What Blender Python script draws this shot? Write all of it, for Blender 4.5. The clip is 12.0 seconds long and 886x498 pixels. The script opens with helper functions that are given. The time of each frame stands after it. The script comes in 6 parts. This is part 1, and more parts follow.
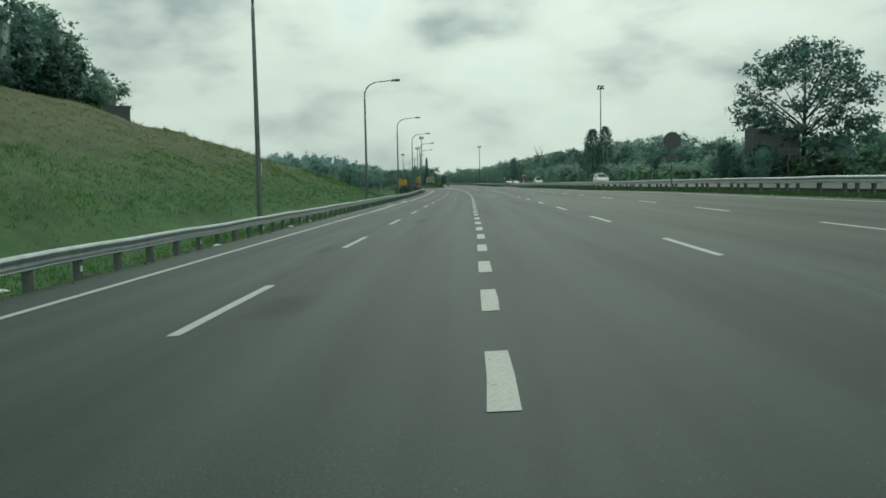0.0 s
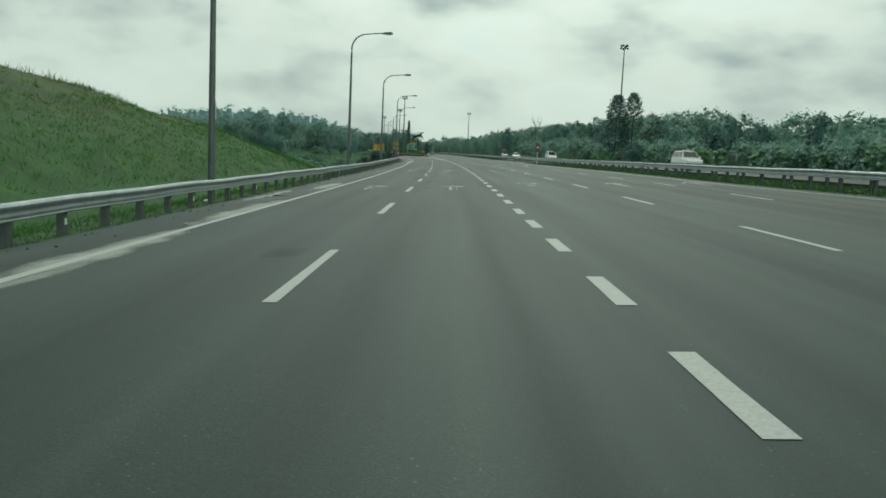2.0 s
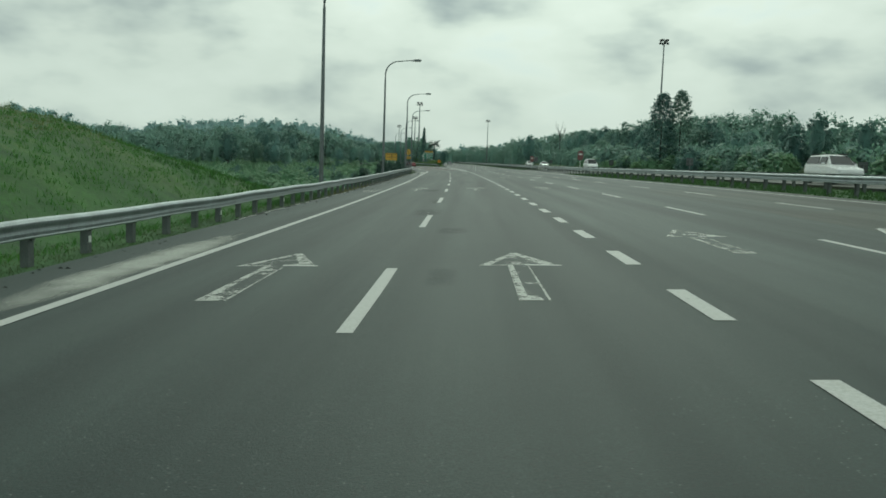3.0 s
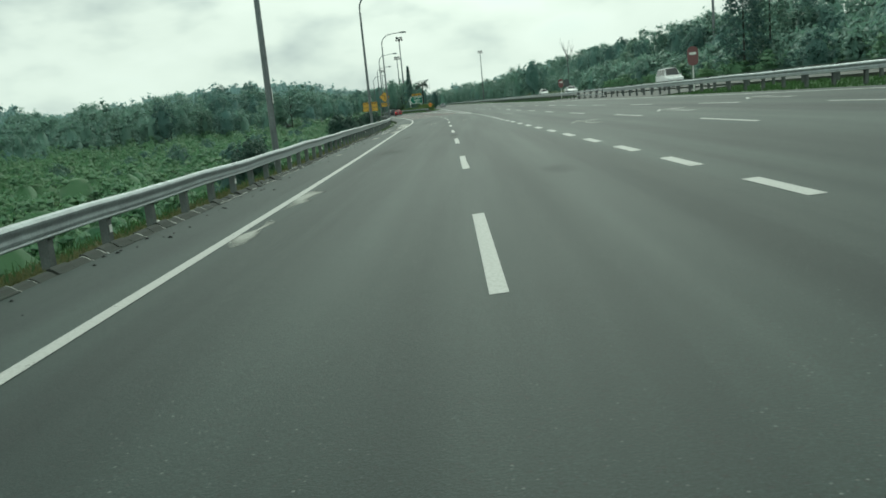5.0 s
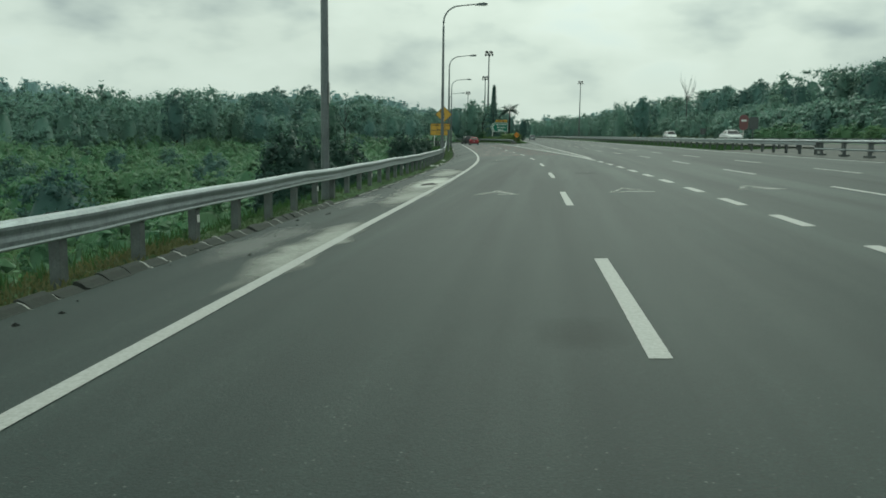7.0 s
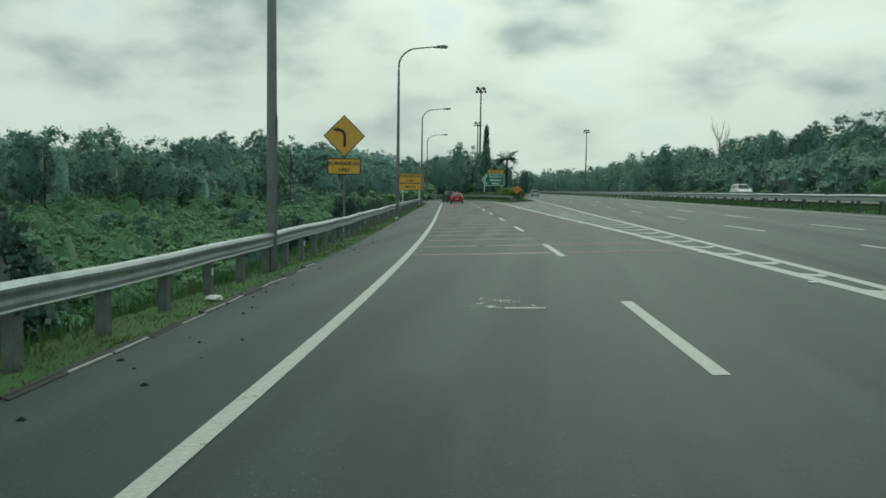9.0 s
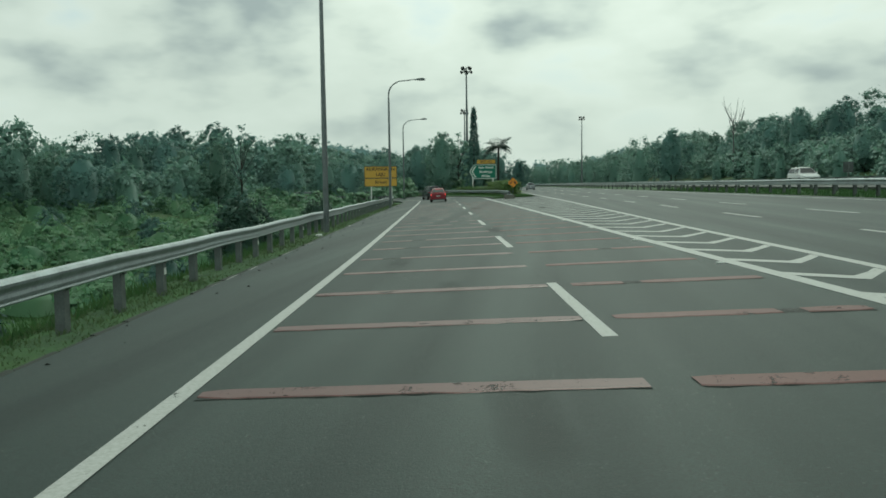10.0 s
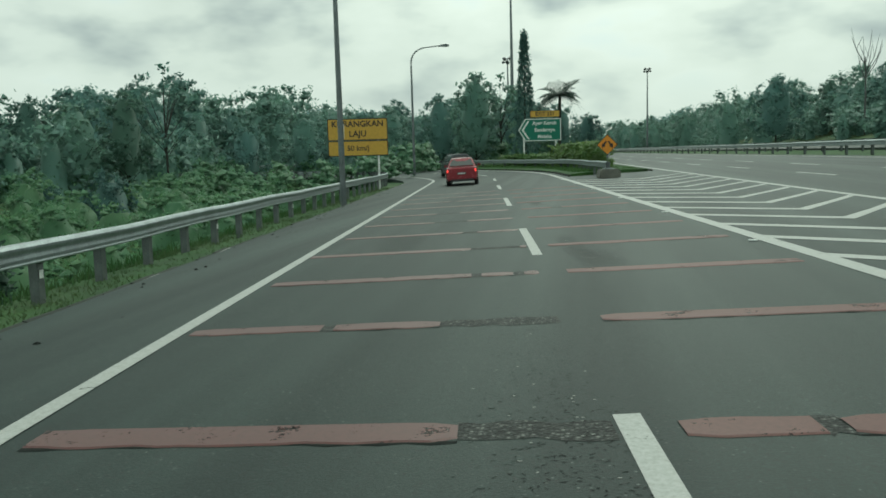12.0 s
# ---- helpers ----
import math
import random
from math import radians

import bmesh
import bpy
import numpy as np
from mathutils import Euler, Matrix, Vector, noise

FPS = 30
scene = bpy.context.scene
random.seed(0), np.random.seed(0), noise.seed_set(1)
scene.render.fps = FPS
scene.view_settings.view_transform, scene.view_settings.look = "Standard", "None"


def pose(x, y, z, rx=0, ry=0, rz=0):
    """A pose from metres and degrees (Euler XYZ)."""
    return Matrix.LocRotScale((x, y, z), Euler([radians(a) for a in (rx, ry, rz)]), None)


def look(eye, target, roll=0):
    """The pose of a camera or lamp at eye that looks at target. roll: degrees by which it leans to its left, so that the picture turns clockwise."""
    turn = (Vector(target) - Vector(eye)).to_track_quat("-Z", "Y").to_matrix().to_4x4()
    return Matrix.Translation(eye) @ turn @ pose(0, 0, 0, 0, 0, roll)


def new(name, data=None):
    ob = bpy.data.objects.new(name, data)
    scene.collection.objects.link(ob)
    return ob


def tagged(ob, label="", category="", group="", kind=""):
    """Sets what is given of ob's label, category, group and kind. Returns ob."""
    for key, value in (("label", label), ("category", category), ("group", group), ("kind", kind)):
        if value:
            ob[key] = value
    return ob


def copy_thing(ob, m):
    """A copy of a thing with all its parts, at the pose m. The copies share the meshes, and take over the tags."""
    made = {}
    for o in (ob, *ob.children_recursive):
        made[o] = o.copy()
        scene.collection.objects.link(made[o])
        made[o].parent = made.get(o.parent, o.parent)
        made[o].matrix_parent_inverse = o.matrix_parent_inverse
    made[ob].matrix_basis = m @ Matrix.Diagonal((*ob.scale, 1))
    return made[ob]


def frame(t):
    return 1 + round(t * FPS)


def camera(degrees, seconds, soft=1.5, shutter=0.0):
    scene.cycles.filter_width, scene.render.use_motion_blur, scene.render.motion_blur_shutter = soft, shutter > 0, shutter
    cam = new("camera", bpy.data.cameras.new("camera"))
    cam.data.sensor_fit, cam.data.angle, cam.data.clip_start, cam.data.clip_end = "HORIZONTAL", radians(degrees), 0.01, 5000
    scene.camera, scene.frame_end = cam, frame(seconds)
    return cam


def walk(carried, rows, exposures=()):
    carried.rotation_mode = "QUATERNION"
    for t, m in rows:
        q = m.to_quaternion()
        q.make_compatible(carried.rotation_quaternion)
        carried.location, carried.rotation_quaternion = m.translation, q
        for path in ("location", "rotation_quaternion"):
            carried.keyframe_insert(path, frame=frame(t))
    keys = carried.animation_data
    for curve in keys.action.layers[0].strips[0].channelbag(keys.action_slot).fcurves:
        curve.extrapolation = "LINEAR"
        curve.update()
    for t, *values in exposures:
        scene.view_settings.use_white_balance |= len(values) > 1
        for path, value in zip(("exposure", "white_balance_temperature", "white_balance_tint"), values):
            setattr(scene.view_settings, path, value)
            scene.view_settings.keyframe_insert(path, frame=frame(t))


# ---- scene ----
cam = camera(56.65, 12.0, soft=1.7)
PATH = [
    (0.0, pose(3.196, -0.520, 1.572, 85.51, 1.05, 1.71)),
    (0.5, pose(2.894, 11.710, 1.592, 84.70, 3.26, -0.64)),
    (1.0, pose(2.519, 24.277, 1.593, 84.10, 3.00, -0.61)),
    (1.5, pose(2.207, 36.579, 1.542, 86.35, -1.15, -0.44)),
    (2.0, pose(1.857, 48.856, 1.516, 83.39, -2.59, 0.59)),
    (2.5, pose(1.541, 61.210, 1.503, 82.88, -2.31, 2.06)),
    (2.7, pose(1.411, 66.160, 1.503, 83.66, -2.13, 1.98)),
    (4.3, pose(0.372, 105.941, 1.489, 84.43, -1.16, 0.74)),
    (4.5, pose(0.212, 110.841, 1.489, 84.12, 0.64, 0.29)),
    (5.0, pose(-0.214, 123.014, 1.378, 80.10, 5.49, 1.28)),
    (5.5, pose(-0.633, 135.147, 1.424, 82.56, 4.04, -1.50)),
    (6.0, pose(-1.010, 147.153, 1.444, 84.76, 2.76, 1.17)),
    (6.5, pose(-1.415, 159.064, 1.428, 84.31, 2.83, 3.35)),
    (7.0, pose(-1.775, 171.011, 1.397, 82.22, -0.75, 7.30)),
    (7.5, pose(-2.165, 183.004, 1.424, 85.11, -1.78, 7.32)),
    (7.7, pose(-2.375, 187.754, 1.424, 85.80, -1.70, 6.00)),
    (9.3, pose(-4.529, 224.732, 1.417, 86.18, -0.75, 7.31)),
    (9.5, pose(-4.809, 229.312, 1.417, 86.27, -1.06, 7.47)),
    (10.0, pose(-5.605, 240.641, 1.447, 85.73, 0.79, 6.40)),
    (10.5, pose(-6.503, 251.756, 1.438, 83.98, 0.86, 7.41)),
    (11.0, pose(-7.534, 262.666, 1.424, 84.75, -1.41, 8.07)),
    (11.5, pose(-8.627, 273.396, 1.473, 83.86, 0.94, 6.16)),
    (12.0, pose(-9.721, 283.962, 1.484, 83.59, 1.64, 9.30)),
]
walk(cam, PATH, [(0.0, -0.06, 5985, -12), (1.0, -0.10, 5985, -12), (1.5, -0.20, 5985, -12), (2.0, -0.04, 5985, -12), (2.5, -0.04, 5985, -12), (4.5, 0.0, 5985, -12), (5.0, 0.30, 5985, -12), (5.5, 0.08, 5985, -12), (6.0, 0.0, 5985, -12), (7.5, 0.0, 5985, -12), (9.5, -0.06, 5985, -12), (10.5, 0.04, 5985, -12), (12.0, 0.10, 5985, -12)])

# ---- world and sun ----
SUN_EL, SUN_AZ = radians(42), radians(4)          # azimuth from +y towards +x
SUN_DIR = Vector((math.sin(SUN_AZ) * math.cos(SUN_EL), math.cos(SUN_AZ) * math.cos(SUN_EL), math.sin(SUN_EL)))
world = bpy.data.worlds.new("overcast_sky")
scene.world = world
world.use_nodes = True


def wire(tree, a, b):
    tree.links.new(a, b)


def node(tree, kind, **values):
    n = tree.nodes.new(kind)
    for key, value in values.items():
        n.inputs[key].default_value = value
    return n


def math_node(tree, op, a, b=None):
    n = tree.nodes.new("ShaderNodeMath")
    n.operation = op
    for i, v in enumerate((a, b)):
        if v is None:
            continue
        if isinstance(v, (int, float)):
            n.inputs[i].default_value = v
        else:
            tree.links.new(v, n.inputs[i])
    return n.outputs[0]


def ramp(tree, fac, stops):
    n = tree.nodes.new("ShaderNodeValToRGB")
    els = n.color_ramp.elements
    while len(els) < len(stops):
        els.new(0.5)
    for e, (p, c) in zip(els, stops):
        e.position = p
        e.color = (*c, 1) if len(c) == 3 else c
    tree.links.new(fac, n.inputs[0])
    return n.outputs[0]


def mix(tree, fac, a, b, blend="MIX"):
    n = tree.nodes.new("ShaderNodeMix")
    n.data_type, n.blend_type = "RGBA", blend
    for sock, v in ((n.inputs[0], fac), (n.inputs[6], a), (n.inputs[7], b)):
        if isinstance(v, (int, float)):
            sock.default_value = v
        elif isinstance(v, tuple):
            sock.default_value = (*v, 1)
        else:
            tree.links.new(v, sock)
    return n.outputs[2]


def build_sky():
    t = world.node_tree
    t.nodes.clear()
    out = t.nodes.new("ShaderNodeOutputWorld")
    sky = t.nodes.new("ShaderNodeTexSky")
    sky.sky_type, sky.sun_disc = "NISHITA", False
    sky.sun_elevation, sky.sun_rotation = SUN_EL, SUN_AZ
    sky.air_density, sky.dust_density = 1.0, 3.0
    tc = t.nodes.new("ShaderNodeTexCoord")
    sep = t.nodes.new("ShaderNodeSeparateXYZ")
    wire(t, tc.outputs["Generated"], sep.inputs[0])
    flat = node(t, "ShaderNodeMapping", Scale=(1.0, 1.0, 2.2))
    wire(t, tc.outputs["Generated"], flat.inputs["Vector"])
    big = node(t, "ShaderNodeTexNoise", Scale=6.8, Detail=4.0, Roughness=0.46)
    wire(t, flat.outputs[0], big.inputs["Vector"])
    wide = node(t, "ShaderNodeTexNoise", Scale=2.0, Detail=3.0, Roughness=0.5)
    wire(t, flat.outputs[0], wide.inputs["Vector"])
    cover = math_node(t, "ADD", math_node(t, "MULTIPLY", big.outputs["Fac"], 0.72),
                      math_node(t, "MULTIPLY", wide.outputs["Fac"], 0.28))
    # thin bright veil, grey bellies, a few blue gaps
    cloud = ramp(t, cover, [(0.40, (0.95, 0.93, 0.87)), (0.50, (0.86, 0.85, 0.79)), (0.555, (0.71, 0.715, 0.68)), (0.63, (0.47, 0.49, 0.50))])
    dot = t.nodes.new("ShaderNodeVectorMath")
    dot.operation = "DOT_PRODUCT"
    wire(t, tc.outputs["Generated"], dot.inputs[0])
    dot.inputs[1].default_value = SUN_DIR
    glow = ramp(t, dot.outputs["Value"], [(0.0, (1.05, 1.07, 1.10)), (0.75, (0.98, 0.98, 0.97)), (1.0, (1.45, 1.43, 1.38))])
    cloud = mix(t, 1.0, cloud, glow, "MULTIPLY")
    blue = mix(t, 0.65, mix(t, 1.0, sky.outputs[0], (0.10, 0.10, 0.10), "MULTIPLY"), (0.80, 0.88, 0.93))
    gap = ramp(t, cover, [(0.33, (0.7, 0.7, 0.7)), (0.42, (0.0, 0.0, 0.0))])
    col = mix(t, gap, cloud, blue)
    low = ramp(t, sep.outputs[2], [(0.0, (1, 1, 1)), (0.16, (0, 0, 0))])
    col = mix(t, math_node(t, "MULTIPLY", low, 0.55), col, (0.83, 0.825, 0.75))
    bg = t.nodes.new("ShaderNodeBackground")
    wire(t, col, bg.inputs["Color"])
    bg.inputs["Strength"].default_value = 0.84
    wire(t, bg.outputs[0], out.inputs[0])


build_sky()
sun = new("sun", bpy.data.lights.new("sun", "SUN"))
sun.data.energy, sun.data.angle, sun.data.color = 0.8, radians(14), (1.0, 0.95, 0.86)
sun.matrix_world = look(SUN_DIR * 200, (0, 0, 0))

# ---- materials ----


def material(name):
    m = bpy.data.materials.new(name)
    m.use_nodes = True
    t = m.node_tree
    return m, t, t.nodes["Principled BSDF"]


def plain(name, col, rough=0.6, metal=0.0, var=0.12, scale=6.0, bump=0.0, emit=None):
    """A surface with grain and wear at two scales."""
    m, t, p = material(name)
    tc = t.nodes.new("ShaderNodeTexCoord")
    n1 = node(t, "ShaderNodeTexNoise", Scale=scale, Detail=6.0, Roughness=0.6)
    n2 = node(t, "ShaderNodeTexNoise", Scale=scale * 9, Detail=3.0)
    wire(t, tc.outputs["Object"], n1.inputs["Vector"])
    wire(t, tc.outputs["Object"], n2.inputs["Vector"])
    f = math_node(t, "ADD", math_node(t, "MULTIPLY", n1.outputs["Fac"], 0.65), math_node(t, "MULTIPLY", n2.outputs["Fac"], 0.35))
    lo = tuple(c * (1 - 2.2 * var) for c in col)
    hi = tuple(min(1.0, c * (1 + 2.2 * var)) for c in col)
    wire(t, ramp(t, f, [(0.32, lo), (0.68, hi)]), p.inputs["Base Color"])
    p.inputs["Metallic"].default_value = metal
    wire(t, ramp(t, n1.outputs["Fac"], [(0.3, (max(0.02, rough - 0.1),) * 3), (0.7, (min(1, rough + 0.1),) * 3)]), p.inputs["Roughness"])
    if bump:
        b = node(t, "ShaderNodeBump", Strength=bump, Distance=0.01)
        wire(t, n2.outputs["Fac"], b.inputs["Height"])
        wire(t, b.outputs[0], p.inputs["Normal"])
    if emit:
        p.inputs["Emission Color"].default_value = (*emit[0], 1)
        p.inputs["Emission Strength"].default_value = emit[1]
    return m


def asphalt(name, tone=1.0, warm=0.0):
    m, t, p = material(name)
    geo = t.nodes.new("ShaderNodeNewGeometry")
    pos = geo.outputs["Position"]
    grit = node(t, "ShaderNodeTexNoise", Scale=60.0, Detail=3.0, Roughness=0.7)
    spot = node(t, "ShaderNodeTexVoronoi", Scale=9.0)
    patch = node(t, "ShaderNodeTexNoise", Scale=0.12, Detail=5.0, Roughness=0.6)
    stain = node(t, "ShaderNodeTexNoise", Scale=1.3, Detail=6.0, Roughness=0.65)
    drawn = node(t, "ShaderNodeMapping", Scale=(1.0, 0.22, 1.0))      # stains drawn out along the traffic
    wire(t, pos, drawn.inputs["Vector"])
    mapped = node(t, "ShaderNodeMapping", Scale=(1.0, 0.025, 1.0))
    wire(t, pos, mapped.inputs["Vector"])
    streak = node(t, "ShaderNodeTexNoise", Scale=1.1, Detail=4.0, Roughness=0.5)
    wire(t, mapped.outputs[0], streak.inputs["Vector"])
    for n in (grit, spot, patch):
        wire(t, pos, n.inputs["Vector"])
    wire(t, drawn.outputs[0], stain.inputs["Vector"])
    base = ramp(t, patch.outputs["Fac"], [(0.3, (0.0195 * tone, 0.0365 * tone, 0.033 * tone)), (0.7, ((0.029 + warm) * tone, 0.046 * tone, (0.0415 - warm * 0.8) * tone))])
    base = mix(t, 1.0, base, ramp(t, streak.outputs["Fac"], [(0.3, (0.62, 0.635, 0.645)), (0.7, (1.18, 1.18, 1.15))]), "MULTIPLY")
    base = mix(t, 1.0, base, ramp(t, stain.outputs["Fac"], [(0.25, (0.82, 0.82, 0.83)), (0.45, (1, 1, 1)), (0.8, (1.08, 1.07, 1.05))]), "MULTIPLY")
    base = mix(t, 1.0, base, ramp(t, grit.outputs["Fac"], [(0.3, (0.6, 0.6, 0.6)), (0.55, (1, 1, 1)), (0.75, (1.8, 1.8, 1.75))]), "MULTIPLY")
    crumb = ramp(t, spot.outputs["Distance"], [(0.0, (1, 1, 1)), (0.045, (0, 0, 0))])
    base = mix(t, math_node(t, "MULTIPLY", crumb, ramp(t, stain.outputs["Fac"], [(0.5, (0, 0, 0)), (0.62, (0.8, 0.8, 0.8))])), base, (0.17, 0.17, 0.15))
    chip = node(t, "ShaderNodeTexVoronoi", Scale=34.0)          # pale stone chips in the binder
    wire(t, pos, chip.inputs["Vector"])
    rare = t.nodes.new("ShaderNodeSeparateColor")
    wire(t, chip.outputs["Color"], rare.inputs[0])
    chips = math_node(t, "MULTIPLY", ramp(t, chip.outputs["Distance"], [(0.14, (1, 1, 1)), (0.34, (0, 0, 0))]), ramp(t, rare.outputs[0], [(0.84, (0, 0, 0)), (0.97, (1, 1, 1))]))
    chips = math_node(t, "MULTIPLY", chips, ramp(t, stain.outputs["Fac"], [(0.40, (0.1, 0.1, 0.1)), (0.60, (1, 1, 1))]))
    base = mix(t, chips, base, (0.14, 0.16, 0.145))
    pits = math_node(t, "MULTIPLY", ramp(t, chip.outputs["Distance"], [(0.25, (1, 1, 1)), (0.45, (0, 0, 0))]), ramp(t, rare.outputs[1], [(0.80, (0, 0, 0)), (0.88, (0.8, 0.8, 0.8))]))
    base = mix(t, pits, base, (0.018, 0.020, 0.019))
    wire(t, base, p.inputs["Base Color"])
    wire(t, ramp(t, streak.outputs["Fac"], [(0.3, (0.66,) * 3), (0.7, (0.58,) * 3)]), p.inputs["Roughness"])
    p.inputs["Specular IOR Level"].default_value = 0.32
    b = node(t, "ShaderNodeBump", Strength=0.45, Distance=0.008)
    wire(t, grit.outputs["Fac"], b.inputs["Height"])
    wire(t, b.outputs[0], p.inputs["Normal"])
    return m


def worn_paint(name, col, wear=0.42, scale=3.0, rough=0.62):
    """Road paint with scuffs that let the asphalt show."""
    m, t, p = material(name)
    geo = t.nodes.new("ShaderNodeNewGeometry")
    n1 = node(t, "ShaderNodeTexNoise", Scale=scale, Detail=8.0, Roughness=0.72)
    n2 = node(t, "ShaderNodeTexNoise", Scale=30.0, Detail=4.0, Roughness=0.7)
    wire(t, geo.outputs["Position"], n1.inputs["Vector"])
    wire(t, geo.outputs["Position"], n2.inputs["Vector"])
    dirt = mix(t, 1.0, (*col,), ramp(t, n2.outputs["Fac"], [(0.3, (0.72, 0.72, 0.69)), (0.6, (1, 1, 1))]), "MULTIPLY")
    f = math_node(t, "ADD", math_node(t, "MULTIPLY", n1.outputs["Fac"], 0.7), math_node(t, "MULTIPLY", n2.outputs["Fac"], 0.3))
    gone = ramp(t, f, [(wear - 0.06, (1, 1, 1)), (wear, (0, 0, 0))])
    wire(t, dirt, p.inputs["Base Color"])
    wire(t, math_node(t, "SUBTRACT", 1.0, gone), p.inputs["Alpha"])
    p.inputs["Roughness"].default_value = rough
    return m


def foliage(name, dark, light, trans=0.25, rough=0.55):
    m, t, p = material(name)
    geo = t.nodes.new("ShaderNodeNewGeometry")
    info = t.nodes.new("ShaderNodeObjectInfo")
    n = node(t, "ShaderNodeTexNoise", Scale=0.35, Detail=3.0)
    wire(t, geo.outputs["Position"], n.inputs["Vector"])
    f = math_node(t, "ADD", math_node(t, "MULTIPLY", geo.outputs["Random Per Island"], 0.3), math_node(t, "MULTIPLY", n.outputs["Fac"], 0.7))
    c = ramp(t, f, [(0.2, dark), (0.8, light)])
    c = mix(t, 1.0, c, ramp(t, info.outputs["Random"], [(0.0, (0.86, 0.90, 0.92)), (0.6, (1.02, 1.03, 1.02)), (1.0, (1.14, 1.08, 0.94))]), "MULTIPLY")
    wire(t, c, p.inputs["Base Color"])
    p.inputs["Roughness"].default_value = rough
    p.inputs["Specular IOR Level"].default_value = 0.12
    tr = t.nodes.new("ShaderNodeBsdfTranslucent")
    # a leaf passes about as much light through as it throws back
    wire(t, mix(t, 1.0, c, (trans, trans, trans * 0.9), "MULTIPLY"), tr.inputs["Color"])
    ms = t.nodes.new("ShaderNodeAddShader")
    wire(t, p.outputs[0], ms.inputs[0])
    wire(t, tr.outputs[0], ms.inputs[1])
    wire(t, ms.outputs[0], t.nodes["Material Output"].inputs[0])
    return m


def grassland(name):
    m, t, p = material(name)
    geo = t.nodes.new("ShaderNodeNewGeometry")
    a = node(t, "ShaderNodeTexNoise", Scale=0.12, Detail=6.0, Roughness=0.6)
    b = node(t, "ShaderNodeTexNoise", Scale=1.6, Detail=7.0, Roughness=0.7)
    c = node(t, "ShaderNodeTexNoise", Scale=14.0, Detail=4.0, Roughness=0.7)
    for n in (a, b, c):
        wire(t, geo.outputs["Position"], n.inputs["Vector"])
    col = ramp(t, a.outputs["Fac"], [(0.30, (0.022, 0.074, 0.013)), (0.50, (0.031, 0.090, 0.017)), (0.64, (0.043, 0.092, 0.021)), (0.80, (0.062, 0.086, 0.030))])
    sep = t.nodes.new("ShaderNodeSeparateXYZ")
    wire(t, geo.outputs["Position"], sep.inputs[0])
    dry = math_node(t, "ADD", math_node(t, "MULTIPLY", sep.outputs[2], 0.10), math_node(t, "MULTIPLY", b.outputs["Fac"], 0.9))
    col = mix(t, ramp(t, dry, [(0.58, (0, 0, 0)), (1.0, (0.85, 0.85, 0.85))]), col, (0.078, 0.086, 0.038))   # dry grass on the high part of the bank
    col = mix(t, 1.0, col, ramp(t, b.outputs["Fac"], [(0.3, (0.66, 0.70, 0.66)), (0.7, (1.3, 1.26, 1.15))]), "MULTIPLY")
    col = mix(t, 1.0, col, ramp(t, c.outputs["Fac"], [(0.3, (0.6, 0.6, 0.6)), (0.7, (1.35, 1.35, 1.3))]), "MULTIPLY")
    d = node(t, "ShaderNodeTexNoise", Scale=0.45, Detail=5.0, Roughness=0.65)
    wire(t, geo.outputs["Position"], d.inputs["Vector"])
    col = mix(t, 1.0, col, ramp(t, d.outputs["Fac"], [(0.32, (0.62, 0.68, 0.70)), (0.5, (1, 1, 1)), (0.68, (1.28, 1.22, 1.05))]), "MULTIPLY")
    wire(t, col, p.inputs["Base Color"])
    p.inputs["Roughness"].default_value = 0.9
    bp = node(t, "ShaderNodeBump", Strength=0.5, Distance=0.10)
    wire(t, b.outputs["Fac"], bp.inputs["Height"])
    wire(t, bp.outputs[0], p.inputs["Normal"])
    return m


M_ROAD = asphalt("asphalt_grey", 0.95)
M_PATCH = asphalt("asphalt_brown", 0.96, 0.014)
M_OLD = asphalt("asphalt_old_dark", 0.86)
M_TAR = plain("tar_crack", (0.020, 0.023, 0.021), 0.9, var=0.2)
M_TAR.node_tree.nodes["Principled BSDF"].inputs["Specular IOR Level"].default_value = 0.1
M_WHITE = worn_paint("road_paint_white", (0.45, 0.455, 0.435), 0.395)
M_WORN = worn_paint("road_paint_worn", (0.46, 0.47, 0.43), 0.53, 4.0)
M_RED = worn_paint("rumble_paint_red", (0.115, 0.036, 0.031), 0.44, 3.0, 0.6)
M_FADED = worn_paint("rumble_paint_polished", (0.098, 0.026, 0.023), 0.44, 4.0, 0.42)
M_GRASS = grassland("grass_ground")


